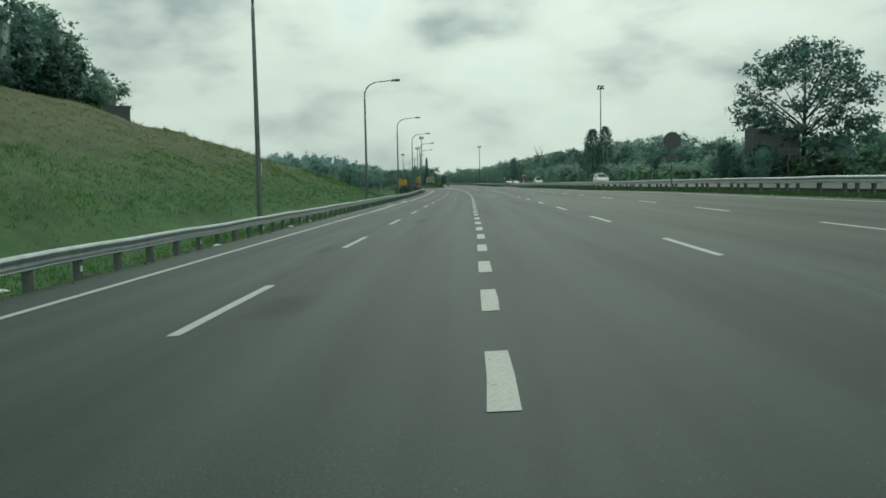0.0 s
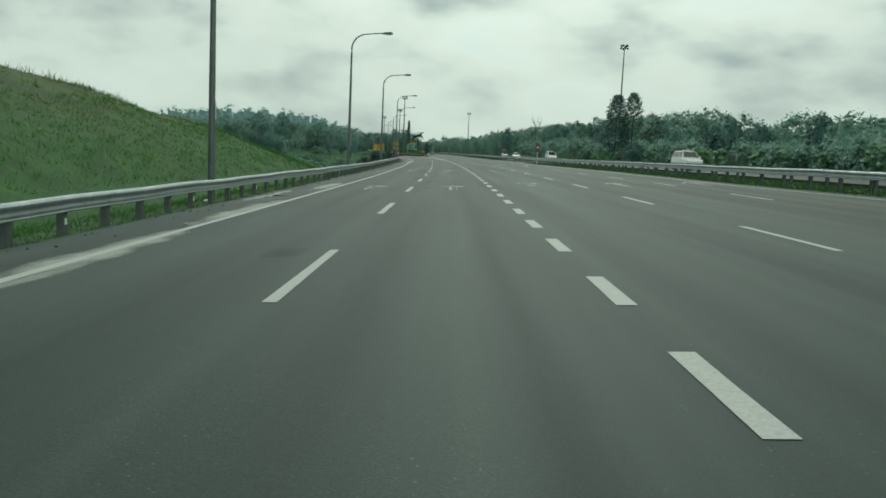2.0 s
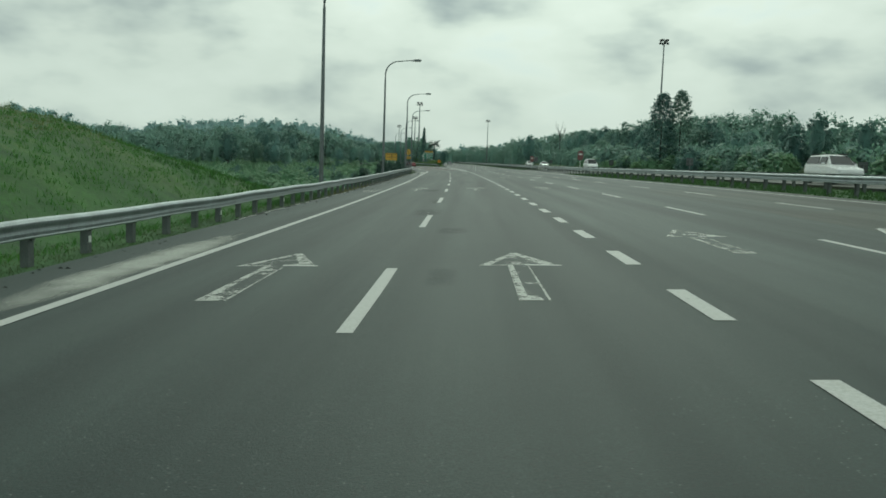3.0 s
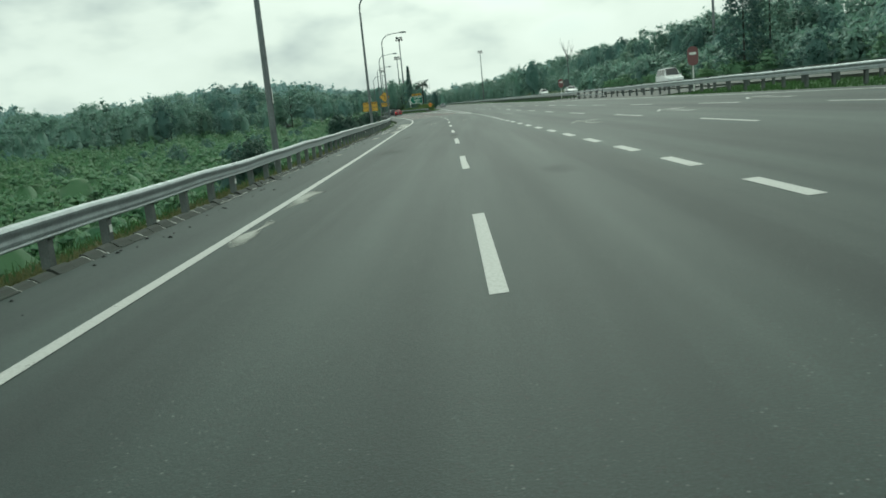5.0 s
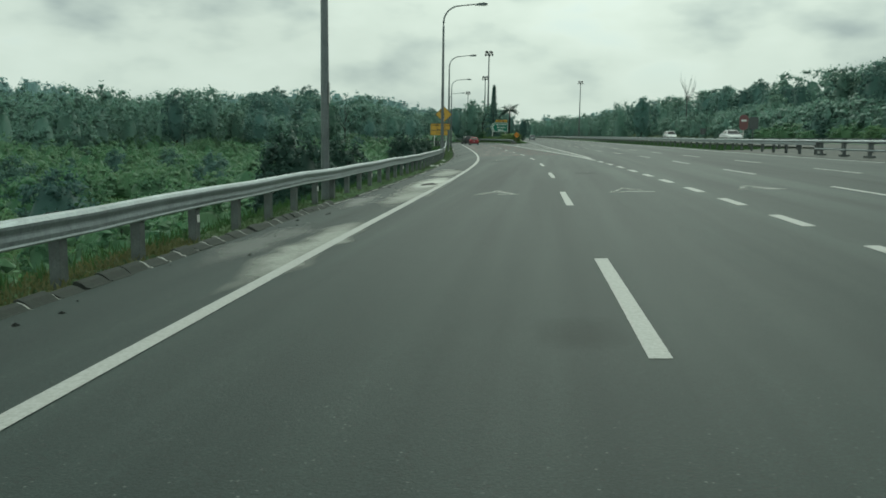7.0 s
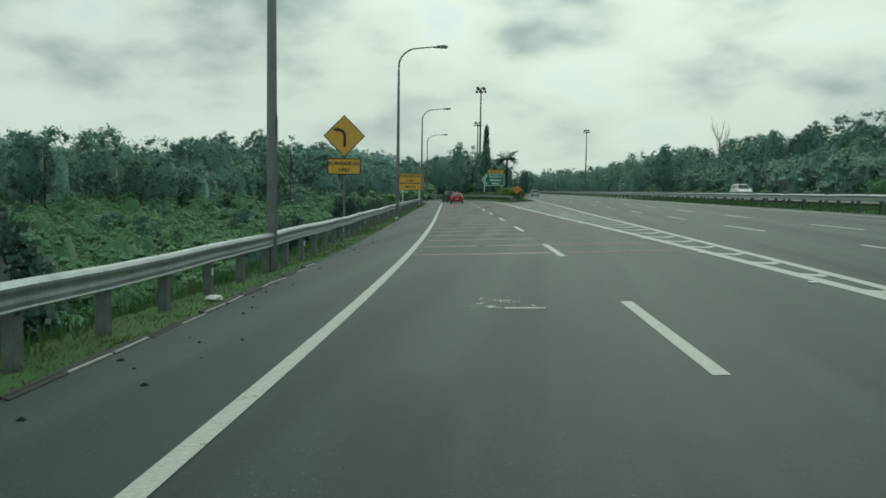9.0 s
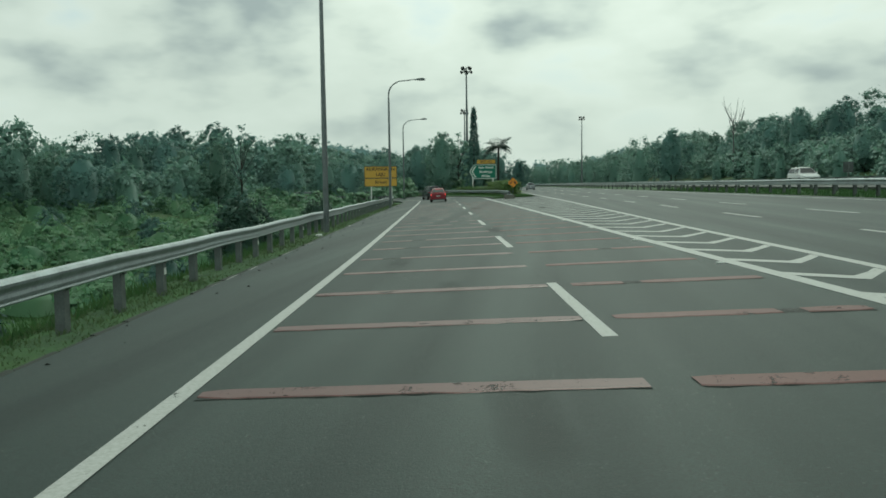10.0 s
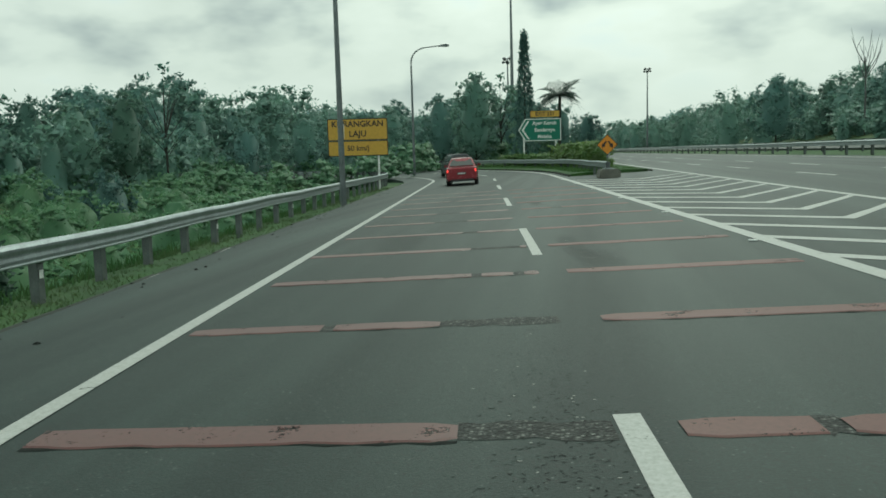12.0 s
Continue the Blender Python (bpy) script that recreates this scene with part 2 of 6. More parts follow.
def stain(name, col, rough, strength=0.8, scale=1.6):
    """A thin stain on the asphalt that thins out towards a ragged rim."""
    m, t, p = material(name)
    uv = t.nodes.new("ShaderNodeUVMap")
    sep = t.nodes.new("ShaderNodeSeparateXYZ")
    wire(t, uv.outputs[0], sep.inputs[0])
    rim = None
    for axis in (0, 1):
        u = sep.outputs[axis]
        tent = math_node(t, "MULTIPLY", math_node(t, "MULTIPLY", u, math_node(t, "SUBTRACT", 1.0, u)), 4.0)
        rim = tent if rim is None else math_node(t, "MULTIPLY", rim, tent)
    geo = t.nodes.new("ShaderNodeNewGeometry")
    n1 = node(t, "ShaderNodeTexNoise", Scale=scale, Detail=8.0, Roughness=0.68)
    n2 = node(t, "ShaderNodeTexNoise", Scale=22.0, Detail=4.0, Roughness=0.7)
    wire(t, geo.outputs["Position"], n1.inputs["Vector"])
    wire(t, geo.outputs["Position"], n2.inputs["Vector"])
    f = math_node(t, "ADD", math_node(t, "MULTIPLY", rim, 0.55), math_node(t, "MULTIPLY", n1.outputs["Fac"], 0.6))
    cover = math_node(t, "MULTIPLY", ramp(t, f, [(0.37, (0, 0, 0)), (0.80, (1, 1, 1))]), strength)
    wire(t, mix(t, 1.0, (*col,), ramp(t, n2.outputs["Fac"], [(0.3, (0.7, 0.7, 0.7)), (0.7, (1.25, 1.25, 1.22))]), "MULTIPLY"), p.inputs["Base Color"])
    p.inputs["Roughness"].default_value = rough
    wire(t, cover, p.inputs["Alpha"])
    b = node(t, "ShaderNodeBump", Strength=0.5, Distance=0.01)
    wire(t, n2.outputs["Fac"], b.inputs["Height"])
    wire(t, b.outputs[0], p.inputs["Normal"])
    return m


M_DUST = stain("pale_silt", (0.32, 0.33, 0.30), 0.75, 0.95, 0.9)
M_SILT = stain("fresh_pale_silt", (0.46, 0.47, 0.43), 0.6, 1.0, 0.7)
M_WET = stain("damp_silt", (0.20, 0.21, 0.19), 0.30, 0.60, 0.8)


def ravelled(name):
    """Bare coarse stones where the binder has gone."""
    m, t, p = material(name)
    geo = t.nodes.new("ShaderNodeNewGeometry")
    stones = node(t, "ShaderNodeTexVoronoi", Scale=38.0)
    wire(t, geo.outputs["Position"], stones.inputs["Vector"])
    rare = t.nodes.new("ShaderNodeSeparateColor")
    wire(t, stones.outputs["Color"], rare.inputs[0])
    tone = ramp(t, rare.outputs[0], [(0.1, (0.020, 0.024, 0.022)), (0.7, (0.060, 0.066, 0.060)), (0.92, (0.18, 0.19, 0.17))])
    rim = ramp(t, stones.outputs["Distance"], [(0.2, (1, 1, 1)), (0.6, (0.25, 0.25, 0.25))])
    wire(t, mix(t, 1.0, tone, rim, "MULTIPLY"), p.inputs["Base Color"])
    p.inputs["Roughness"].default_value = 0.8
    b = node(t, "ShaderNodeBump", Strength=0.8, Distance=0.01)
    b.invert = True
    wire(t, stones.outputs["Distance"], b.inputs["Height"])
    wire(t, b.outputs[0], p.inputs["Normal"])
    return m


M_RAVEL = ravelled("ravelled_asphalt")
M_PIT = plain("broken_pit", (0.022, 0.021, 0.017), 0.9, var=0.4, scale=9.0, bump=1.0)
M_OIL = stain("oil_stain", (0.026, 0.030, 0.028), 0.65, 0.22, 0.9)
M_CONC = plain("concrete", (0.15, 0.15, 0.125), 0.85, var=0.16, scale=3.0, bump=0.4)
M_MORTAR = plain("pale_mortar", (0.36, 0.37, 0.34), 0.85)
M_MOSS = plain("mossy_concrete", (0.030, 0.037, 0.030), 0.9, var=0.25, scale=4.0, bump=0.4)
M_ZINC = plain("galvanised_steel", (0.30, 0.335, 0.345), 0.38, 0.65, 0.14, 2.5, 0.05)
M_POST = plain("dull_zinc_post", (0.12, 0.135, 0.13), 0.65, 0.2, 0.18, 4.0)
M_POLE = plain("pole_steel", (0.165, 0.185, 0.187), 0.45, 0.6, 0.12, 2.0)
M_DARK = plain("dark_fitting", (0.045, 0.05, 0.05), 0.5, 0.2)
M_LENS = plain("lamp_lens", (0.55, 0.56, 0.54), 0.25)
M_REFL = plain("white_reflector", (0.72, 0.73, 0.70), 0.35)
M_BARK = plain("bark", (0.045, 0.046, 0.040), 0.9, var=0.25, scale=5.0, bump=0.5)
M_DRY = plain("dead_branch", (0.12, 0.125, 0.12), 0.9, var=0.2)
# forest leaves lifted and blued: some haze is put into this colour
M_LEAF = foliage("leaf_forest", (0.080, 0.145, 0.132), (0.102, 0.170, 0.146), 1.0)
M_LEAF_DARK = foliage("leaf_dark", (0.052, 0.102, 0.094), (0.072, 0.126, 0.108), 1.0)
M_LEAF_SCRUB = foliage("leaf_scrub", (0.054, 0.124, 0.072), (0.092, 0.158, 0.086), 1.0)
M_BLADE = foliage("grass_blade", (0.026, 0.060, 0.021), (0.048, 0.084, 0.031), 0.9)
M_BLADE_BANK = foliage("grass_blade_bank", (0.024, 0.076, 0.016), (0.048, 0.104, 0.026), 1.0)
M_BLADE_OLIVE = foliage("grass_blade_olive", (0.050, 0.078, 0.026), (0.090, 0.100, 0.044), 0.9)
M_HEDGE = foliage("hedge_leaf", (0.050, 0.100, 0.034), (0.090, 0.145, 0.048), 1.0)
M_BLADE_DRY = foliage("grass_blade_dry", (0.032, 0.058, 0.028), (0.058, 0.078, 0.038), 0.9)
M_BUSH = foliage("bush_leaf", (0.030, 0.060, 0.050), (0.046, 0.084, 0.064), 0.8)
M_FROND = foliage("palm_frond", (0.026, 0.052, 0.042), (0.040, 0.070, 0.054), 0.5)
M_BLADE_STRAW = foliage("grass_blade_straw", (0.056, 0.064, 0.028), (0.105, 0.1, 0.048), 0.8)
# distance haze painted into the leaf colour: paler and bluer than the nearer woods
M_LEAF_HAZED = foliage("leaf_far_hazed", (0.138, 0.21, 0.214), (0.158, 0.23, 0.226), 1.0)
M_YELLOW = plain("sign_yellow", (0.58, 0.35, 0.05), 0.5, var=0.06)
M_BLACK = plain("sign_black", (0.018, 0.018, 0.02), 0.5)
M_GREEN = plain("sign_green", (0.012, 0.16, 0.10), 0.5, var=0.06)
M_SIGNWHITE = plain("sign_white", (0.74, 0.75, 0.72), 0.5, var=0.05)
M_CHIP = plain("stone_chip", (0.22, 0.23, 0.21), 0.7)
M_ORANGE = plain("sign_orange", (0.70, 0.27, 0.02), 0.5, var=0.06)
M_ARROW = worn_paint("road_paint_scuffed", (0.40, 0.41, 0.38), 0.495, 9.0)
M_FAINT = worn_paint("road_paint_nearly_gone", (0.42, 0.43, 0.40), 0.585, 2.6)
M_SIGNRED = plain("sign_red", (0.17, 0.075, 0.075), 0.5, var=0.06)
M_SIGNGREY = plain("sign_back_grey", (0.10, 0.11, 0.11), 0.6, 0.3)
M_CARRED = plain("car_paint_red", (0.24, 0.026, 0.036), 0.22, 0.1, 0.05)
M_CARWHITE = plain("car_paint_white", (0.74, 0.75, 0.74), 0.22, 0.0, 0.04)
M_CARGREY = plain("car_paint_grey", (0.07, 0.075, 0.08), 0.25, 0.4, 0.05)
M_CARSILVER = plain("car_paint_silver", (0.36, 0.38, 0.39), 0.25, 0.5, 0.05)
M_GLASS = plain("car_glass_dark", (0.02, 0.024, 0.026), 0.06, 0.0, 0.05)
M_TYRE = plain("tyre_rubber", (0.02, 0.02, 0.02), 0.85)
M_RIM = plain("wheel_rim", (0.45, 0.46, 0.47), 0.3, 0.8)
M_TAIL = plain("brake_light_lit", (0.55, 0.02, 0.02), 0.3, emit=((1.0, 0.05, 0.04), 1.6))
M_TAILOFF = plain("tail_light", (0.35, 0.02, 0.02), 0.25)
M_HEAD = plain("headlight_glass", (0.6, 0.62, 0.63), 0.12)
M_PLASTIC = plain("black_plastic", (0.02, 0.021, 0.022), 0.55)
M_LITTER = plain("litter_white", (0.62, 0.63, 0.6), 0.7)

# ---- mesh helpers ----


def mesh_of(name, verts, faces, mat, smooth=False):
    me = bpy.data.meshes.new(name)
    me.from_pydata([tuple(v) for v in verts], [], faces)
    me.materials.append(mat)
    if smooth:
        me.polygons.foreach_set("use_smooth", [True] * len(me.polygons))
    me.update()
    return me


def thing(name, label, category, group="", kind="", at=None):
    e = new(name)
    e.empty_display_size = 0.3
    if at is not None:
        e.matrix_basis = at
    return tagged(e, label, category, group, kind)


def piece(name, me, parent, label="", at=None):
    o = new(name, me)
    o.parent = parent
    if at is not None:
        o.matrix_basis = at
    if label:
        tagged(o, label)
    return o


def part(name, bm, mat, parent, label="", smooth=False):
    me = bpy.data.meshes.new(name)
    bm.to_mesh(me)
    bm.free()
    me.materials.append(mat)
    if smooth:
        me.polygons.foreach_set("use_smooth", [True] * len(me.polygons))
    return piece(name, me, parent, label)


def add_box(bm, c, size, rz=0.0, bevel=0.0):
    m = Matrix.Translation(c) @ Matrix.Rotation(rz, 4, "Z") @ Matrix.Diagonal((*size, 1))
    geom = bmesh.ops.create_cube(bm, size=1.0, matrix=m)
    if bevel:
        edges = list({e for v in geom["verts"] for e in v.link_edges})
        bmesh.ops.bevel(bm, geom=edges, offset=bevel, segments=2, affect="EDGES")


def box(size, c=(0, 0, 0), bevel=0.0, rz=0.0):
    bm = bmesh.new()
    add_box(bm, c, size, rz, bevel)
    return bm


def tube(points, radii, sides=8, cap=True):
    """A tapered tube along points."""
    bm = bmesh.new()
    rings = []
    pts = [Vector(p) for p in points]
    for i, p in enumerate(pts):
        d = (pts[min(i + 1, len(pts) - 1)] - pts[max(i - 1, 0)]).normalized()
        q = d.to_track_quat("Z", "Y")
        rings.append([bm.verts.new(p + q @ Vector((radii[i] * math.cos(a), radii[i] * math.sin(a), 0)))
                      for a in [2 * math.pi * k / sides for k in range(sides)]])
    for a, b in zip(rings, rings[1:]):
        for k in range(sides):
            bm.faces.new((a[k], a[(k + 1) % sides], b[(k + 1) % sides], b[k]))
    if cap:
        bm.faces.new(rings[0][::-1])
        bm.faces.new(rings[-1])
    return bm


def extrude_outline(points, depth, axis="y"):
    """A slab from a closed outline in the x-z plane, from y = 0 to y = depth."""
    bm = bmesh.new()
    a = [bm.verts.new((x, 0, z)) for x, z in points]
    b = [bm.verts.new((x, depth, z)) for x, z in points]
    n = len(a)
    bm.faces.new(a)
    bm.faces.new(b[::-1])
    for i in range(n):
        bm.faces.new((a[i], b[i], b[(i + 1) % n], a[(i + 1) % n]))
    bmesh.ops.recalc_face_normals(bm, faces=bm.faces)
    return bm


def letters(name, text, size, mat, parent, at, extrude=0.003, align="CENTER", bold=0.0):
    cu = bpy.data.curves.new(name, "FONT")
    cu.body, cu.size, cu.extrude, cu.align_x, cu.align_y, cu.offset = text, size, extrude, align, "CENTER", bold
    cu.resolution_u = 3
    tmp = bpy.data.objects.new(name, cu)
    me = bpy.data.meshes.new_from_object(tmp)
    bpy.data.objects.remove(tmp)
    bpy.data.curves.remove(cu)
    me.materials.clear()
    me.materials.append(mat)
    return piece(name, me, parent, "", at)


# ---- the road's own coordinates: s along the divider of the two nearside lanes, o to the right ----
ORIGIN = 2.7      # the axis runs due north here
KNOT_S = np.arange(-20, 461, 40.0) + ORIGIN
KNOT_K = np.array([0.57, -1.75, 1.30, 2.66, 4.15, -2.34, 24.02, 0.43, 0.34, 0.93, 0.52, 0.21, 0.19]) * 1e-4
AX_S = np.arange(-300, 1501, 2.0)
AX_K = np.where((AX_S < KNOT_S[0]) | (AX_S > KNOT_S[-1]), 0.0, np.interp(AX_S, KNOT_S, KNOT_K))
AX_T = np.concatenate([[0], np.cumsum((AX_K[1:] + AX_K[:-1]))])
AX_T -= np.interp(ORIGIN, AX_S, AX_T)
AX_X = np.concatenate([[0], np.cumsum(-(np.sin(AX_T[1:]) + np.sin(AX_T[:-1])))])
AX_Y = np.concatenate([[0], np.cumsum(np.cos(AX_T[1:]) + np.cos(AX_T[:-1]))])
AX_X -= np.interp(ORIGIN, AX_S, AX_X)
AX_Y -= np.interp(ORIGIN, AX_S, AX_Y) - ORIGIN
FALL = 0.0409
RAMP_S, RAMP_R = 338.0, 48.0


def table(pairs):
    xs, ys = zip(*pairs)
    return lambda s: float(np.interp(s, xs, ys))


edge_o = table([(-60, -3.05), (-17.3, -3.05), (22.7, -3.21), (62.7, -3.32), (102.7, -3.26), (142.7, -3.47), (182.7, -3.68), (222.7, -3.65), (262.7, -3.65), (302.7, -3.83), (342.7, -4.00), (400, -4.00)])
thick_o = table([(-60, 3.27), (-17.3, 3.27), (22.7, 3.52), (62.7, 3.46), (102.7, 3.43), (142.7, 3.35), (182.7, 3.33), (222.7, 3.31), (262.7, 3.22), (302.7, 3.40), (342.7, 3.59)])
paved_l = table([(-60, -4.1), (16, -4.5), (75, -5.0), (148, -5.2), (238, -5.55), (295, -5.9), (400, -6.0)])
rail_o = table([(-60, -4.8), (15, -4.95), (80, -5.8), (150, -5.95), (200, -6.5), (240, -6.6), (300, -7.2), (400, -7.4)])
right_o = table([(-60, 18.5), (27, 17.3), (60, 17.0), (90, 15.2), (120, 14.9), (160, 13.8), (230, 13.7), (400, 13.7)])
fan = table([(-60, 0), (222, 0), (236, 0.55), (600, 22.5), (1500, 77)])
lane_c = table([(-60, 7.30), (13, 7.40), (27, 7.62), (60, 7.68), (90, 7.66), (110, 7.50), (133, 7.24), (155, 7.00), (168, 6.75), (192, 6.75), (205, 6.70), (224, 6.95), (250, 6.20), (400, 6.20)])
lane_d = table([(-60, 11.70), (18, 11.75), (27, 12.00), (45, 12.30), (60, 12.10), (90, 12.30), (110, 11.90), (133, 11.10), (150, 10.80), (160, 10.40), (172, 10.00), (190, 9.85), (214, 9.75), (250, 9.10), (400, 9.10)])
gore_o = table([(222, 3.45), (240, 4.15), (265, 5.42), (302, 7.78), (337, 9.8), (600, 26.0), (1500, 80)])


def P(s, o, h=0.0):
    t = float(np.interp(s, AX_S, AX_T))
    return Vector((float(np.interp(s, AX_S, AX_X)) + o * math.cos(t), float(np.interp(s, AX_S, AX_Y)) + o * math.sin(t), FALL * o + h))


def heading(s):
    return float(np.interp(s, AX_S, AX_T))


def R(u, o, h=0.0):
    """On the exit ramp, u metres past the point where it bends away to the left."""
    if u <= 0:
        return P(RAMP_S + u, o, h)
    a, t = min(u, 170) / RAMP_R, heading(RAMP_S)
    lx, ly = -RAMP_R + (RAMP_R + o) * math.cos(a), (RAMP_R + o) * math.sin(a)
    base = P(RAMP_S, 0)
    return Vector((base.x + lx * math.cos(t) - ly * math.sin(t), base.y + lx * math.sin(t) + ly * math.cos(t), FALL * o + h))


def E_(u, o, h=0.0):
    return R(u - RAMP_S, o, h) if u > RAMP_S else P(u, o, h)


def ribbon(rows, closed=False):
    """Verts and faces of a sheet from rows of points."""
    n = len(rows[0])
    verts = [p for r in rows for p in r]
    faces = [(i * n + j, i * n + j + 1, (i + 1) * n + j + 1, (i + 1) * n + j) for i in range(len(rows) - 1) for j in range(n - 1)]
    return verts, faces


def frange(a, b, step):
    n = max(1, int(round((b - a) / step)))
    return [a + (b - a) * i / n for i in range(n + 1)]

# ---- ground ----


def axis_coords(x, y):
    """Road coordinates of many points at once (nearest point of the axis)."""
    s, o = np.empty(len(x)), np.empty(len(x))
    ax, ay, at, a_s = AX_X[::2], AX_Y[::2], AX_T[::2], AX_S[::2]
    for a in range(0, len(x), 4000):
        q = slice(a, a + 4000)
        i = np.argmin((x[q, None] - ax) ** 2 + (y[q, None] - ay) ** 2, axis=1)
        dx, dy = x[q] - ax[i], y[q] - ay[i]
        s[q] = a_s[i] - np.sin(at[i]) * dx + np.cos(at[i]) * dy
        o[q] = np.cos(at[i]) * dx + np.sin(at[i]) * dy
    return s, o


def smooth(a, b, x):
    t = np.clip((x - a) / (b - a), 0, 1)
    return t * t * (3 - 2 * t)


def rough(x, y, scale, seed):
    return (np.sin(x * scale + seed) * np.cos(y * scale * 1.3 + seed * 2.1) + 0.5 * np.sin(x * scale * 2.7 + y * scale * 1.9 + seed * 3.3)
            + 0.25 * np.sin(x * scale * 5.1 - y * scale * 6.3 + seed))


def ground_height(x, y):
    s, o = axis_coords(x, y)
    rail = np.interp(s, [-60, 15, 80, 150, 200, 240, 300, 400], [-4.8, -4.95, -5.8, -5.95, -6.5, -6.6, -7.2, -7.4])
    d = np.maximum(0, rail - 0.5 - o)
    right = np.interp(s, [-60, 27, 60, 90, 120, 160, 400], [18.5, 17.3, 17.0, 15.2, 14.9, 13.8, 13.7]) + np.interp(s, [222, 236, 600, 1500], [0, 0.55, 22.5, 77])
    z = FALL * np.clip(o, -8, 45) - 0.10
    z = np.where(o > right + 1.0, z + 0.05, z)
    # cut bank beside the first stretch
    top = np.interp(s, [-200, 0, 30, 48, 68, 84, 97, 107, 118, 130, 142], [13.5, 12.5, 11.0, 9.6, 8.3, 6.4, 4.7, 3.7, 2.6, 0.8, 0])
    rise = np.maximum(0, 0.48 * (d - 0.5))
    bank = -np.log(np.exp(-rise / 1.2) + np.exp(-top / 1.2)) * 1.2 * smooth(0.6, 3.5, d)
    z = z + np.maximum(bank, 0) + rough(x, y, 0.23, 1.0) * 0.25 * smooth(2, 9, d) * smooth(0.5, 4, top)
    # low ground beyond it
    drop = smooth(100, 135, s) * (1 - 0.55 * smooth(300, 350, s))
    z = z - drop * (np.minimum(0.42 * d, 2.6) + rough(x, y, 0.11, 4.0) * 0.35 * smooth(4, 12, d))
    far = smooth(90, 260, -o) * smooth(60, 180, s)
    z = z + far * (7 + 3.5 * rough(x, y, 0.012, 2.0))
    e = o - right
    z = z + smooth(30, 75, e) * np.interp(s, [0, 150, 280, 420, 600], [0.5, 1.5, 4.0, 7.0, 8.0])
    return z


def gz(x, y):
    return float(ground_height(np.array([float(x)]), np.array([float(y)]))[0])


def build_ground():
    def steps(breaks):
        out = []
        for a, b, st in breaks:
            out += list(np.arange(a, b, st))
        return np.array(out + [breaks[-1][1]], float)
    xs = steps([(-4000, -400, 600), (-400, -120, 20), (-120, -50, 6), (-50, 24, 1.6), (24, 120, 6), (120, 400, 28), (400, 4000, 600)])
    ys = steps([(-4000, -200, 760), (-200, -20, 18), (-20, 340, 2.5), (340, 480, 6), (480, 900, 30), (900, 4500, 600)])
    gx, gy = np.meshgrid(xs, ys)
    z = ground_height(gx.ravel(), gy.ravel())
    verts = np.column_stack([gx.ravel(), gy.ravel(), z])
    n = len(xs)
    faces = [(j * n + i, j * n + i + 1, (j + 1) * n + i + 1, (j + 1) * n + i) for j in range(len(ys) - 1) for i in range(n - 1)]
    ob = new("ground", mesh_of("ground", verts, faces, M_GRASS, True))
    return tagged(ob, "rough green and straw-coloured grass verge, cut bank and low scrubland", "ground", kind="structure")


ground = build_ground()

# ---- carriageways ----


def sheet(name, rows, mat, thickness=0.25):
    n = len(rows[0])
    v, f = ribbon(rows)
    base = len(v)
    v = list(v) + [Vector(p) - Vector((0, 0, thickness)) for p in v]
    m = len(rows)
    for i in range(m - 1):
        for j in (0, n - 1):
            q = (i * n + j, (i + 1) * n + j, (i + 1) * n + j + base, i * n + j + base)
            f.append(q if j == 0 else q[::-1])
    for i in (0, m - 1):
        for j in range(n - 1):
            q = (i * n + j, i * n + j + base, i * n + j + 1 + base, i * n + j + 1)
            f.append(q if i == 0 else q[::-1])
    return new(name, mesh_of(name, v, f, mat))


def across(a, b, n):
    return [a + (b - a) * i / n for i in range(n + 1)]


NOSE = 331.0
road = tagged(sheet("road", [[P(s, o) for o in across(paved_l(s) - 0.05, right_o(s) + fan(s) + 1.0, 12)] for s in frange(-60, NOSE, 3)], M_ROAD),
              "wide grey asphalt carriageway with patched, stained and cracked surface", "road", kind="structure")
mainline = tagged(sheet("road_mainline", [[P(s, o, -0.002) for o in across(gore_o(s) - 0.7, right_o(s) + fan(s) + 1.0, 6)] for s in frange(NOSE, 900, 12)], M_ROAD),
                  "asphalt main carriageway running on past the exit", "road", kind="structure")
ramp_road = tagged(sheet("exit_ramp", [[E_(u, o, -0.002) for o in across(-6.0, 4.2, 6)] for u in frange(NOSE, NOSE + 130, 3)], M_ROAD),
                   "asphalt exit ramp bending away past a grass nose", "road", kind="structure")


def far_edge(s, k):
    return right_o(s) * 0.35 + 9.6 + fan(s) + k


opposite = tagged(sheet("road_opposite", [[P(s, far_edge(s, k), 0.25 - FALL * 0.5 * k) for k in across(6.0, 22.0, 3)] for s in frange(-100, 900, 10)], M_PATCH),
                  "asphalt carriageway of the opposite direction behind two guard rails", "road", kind="structure")


def mark_sheet(name, rows, mat, parent, label="", h=0.005, faded=False):
    v, f = ribbon(rows)
    me = mesh_of(name, v, f, mat)
    if faded:                      # u across and v along, for the soft rim of a stain
        n, m = len(rows[0]), len(rows)
        uv = me.uv_layers.new(name="UVMap")
        for loop in me.loops:
            i = loop.vertex_index
            uv.data[loop.index].uv = ((i % n) / (n - 1), (i // n) / (m - 1))
    return piece(name, me, parent, label)


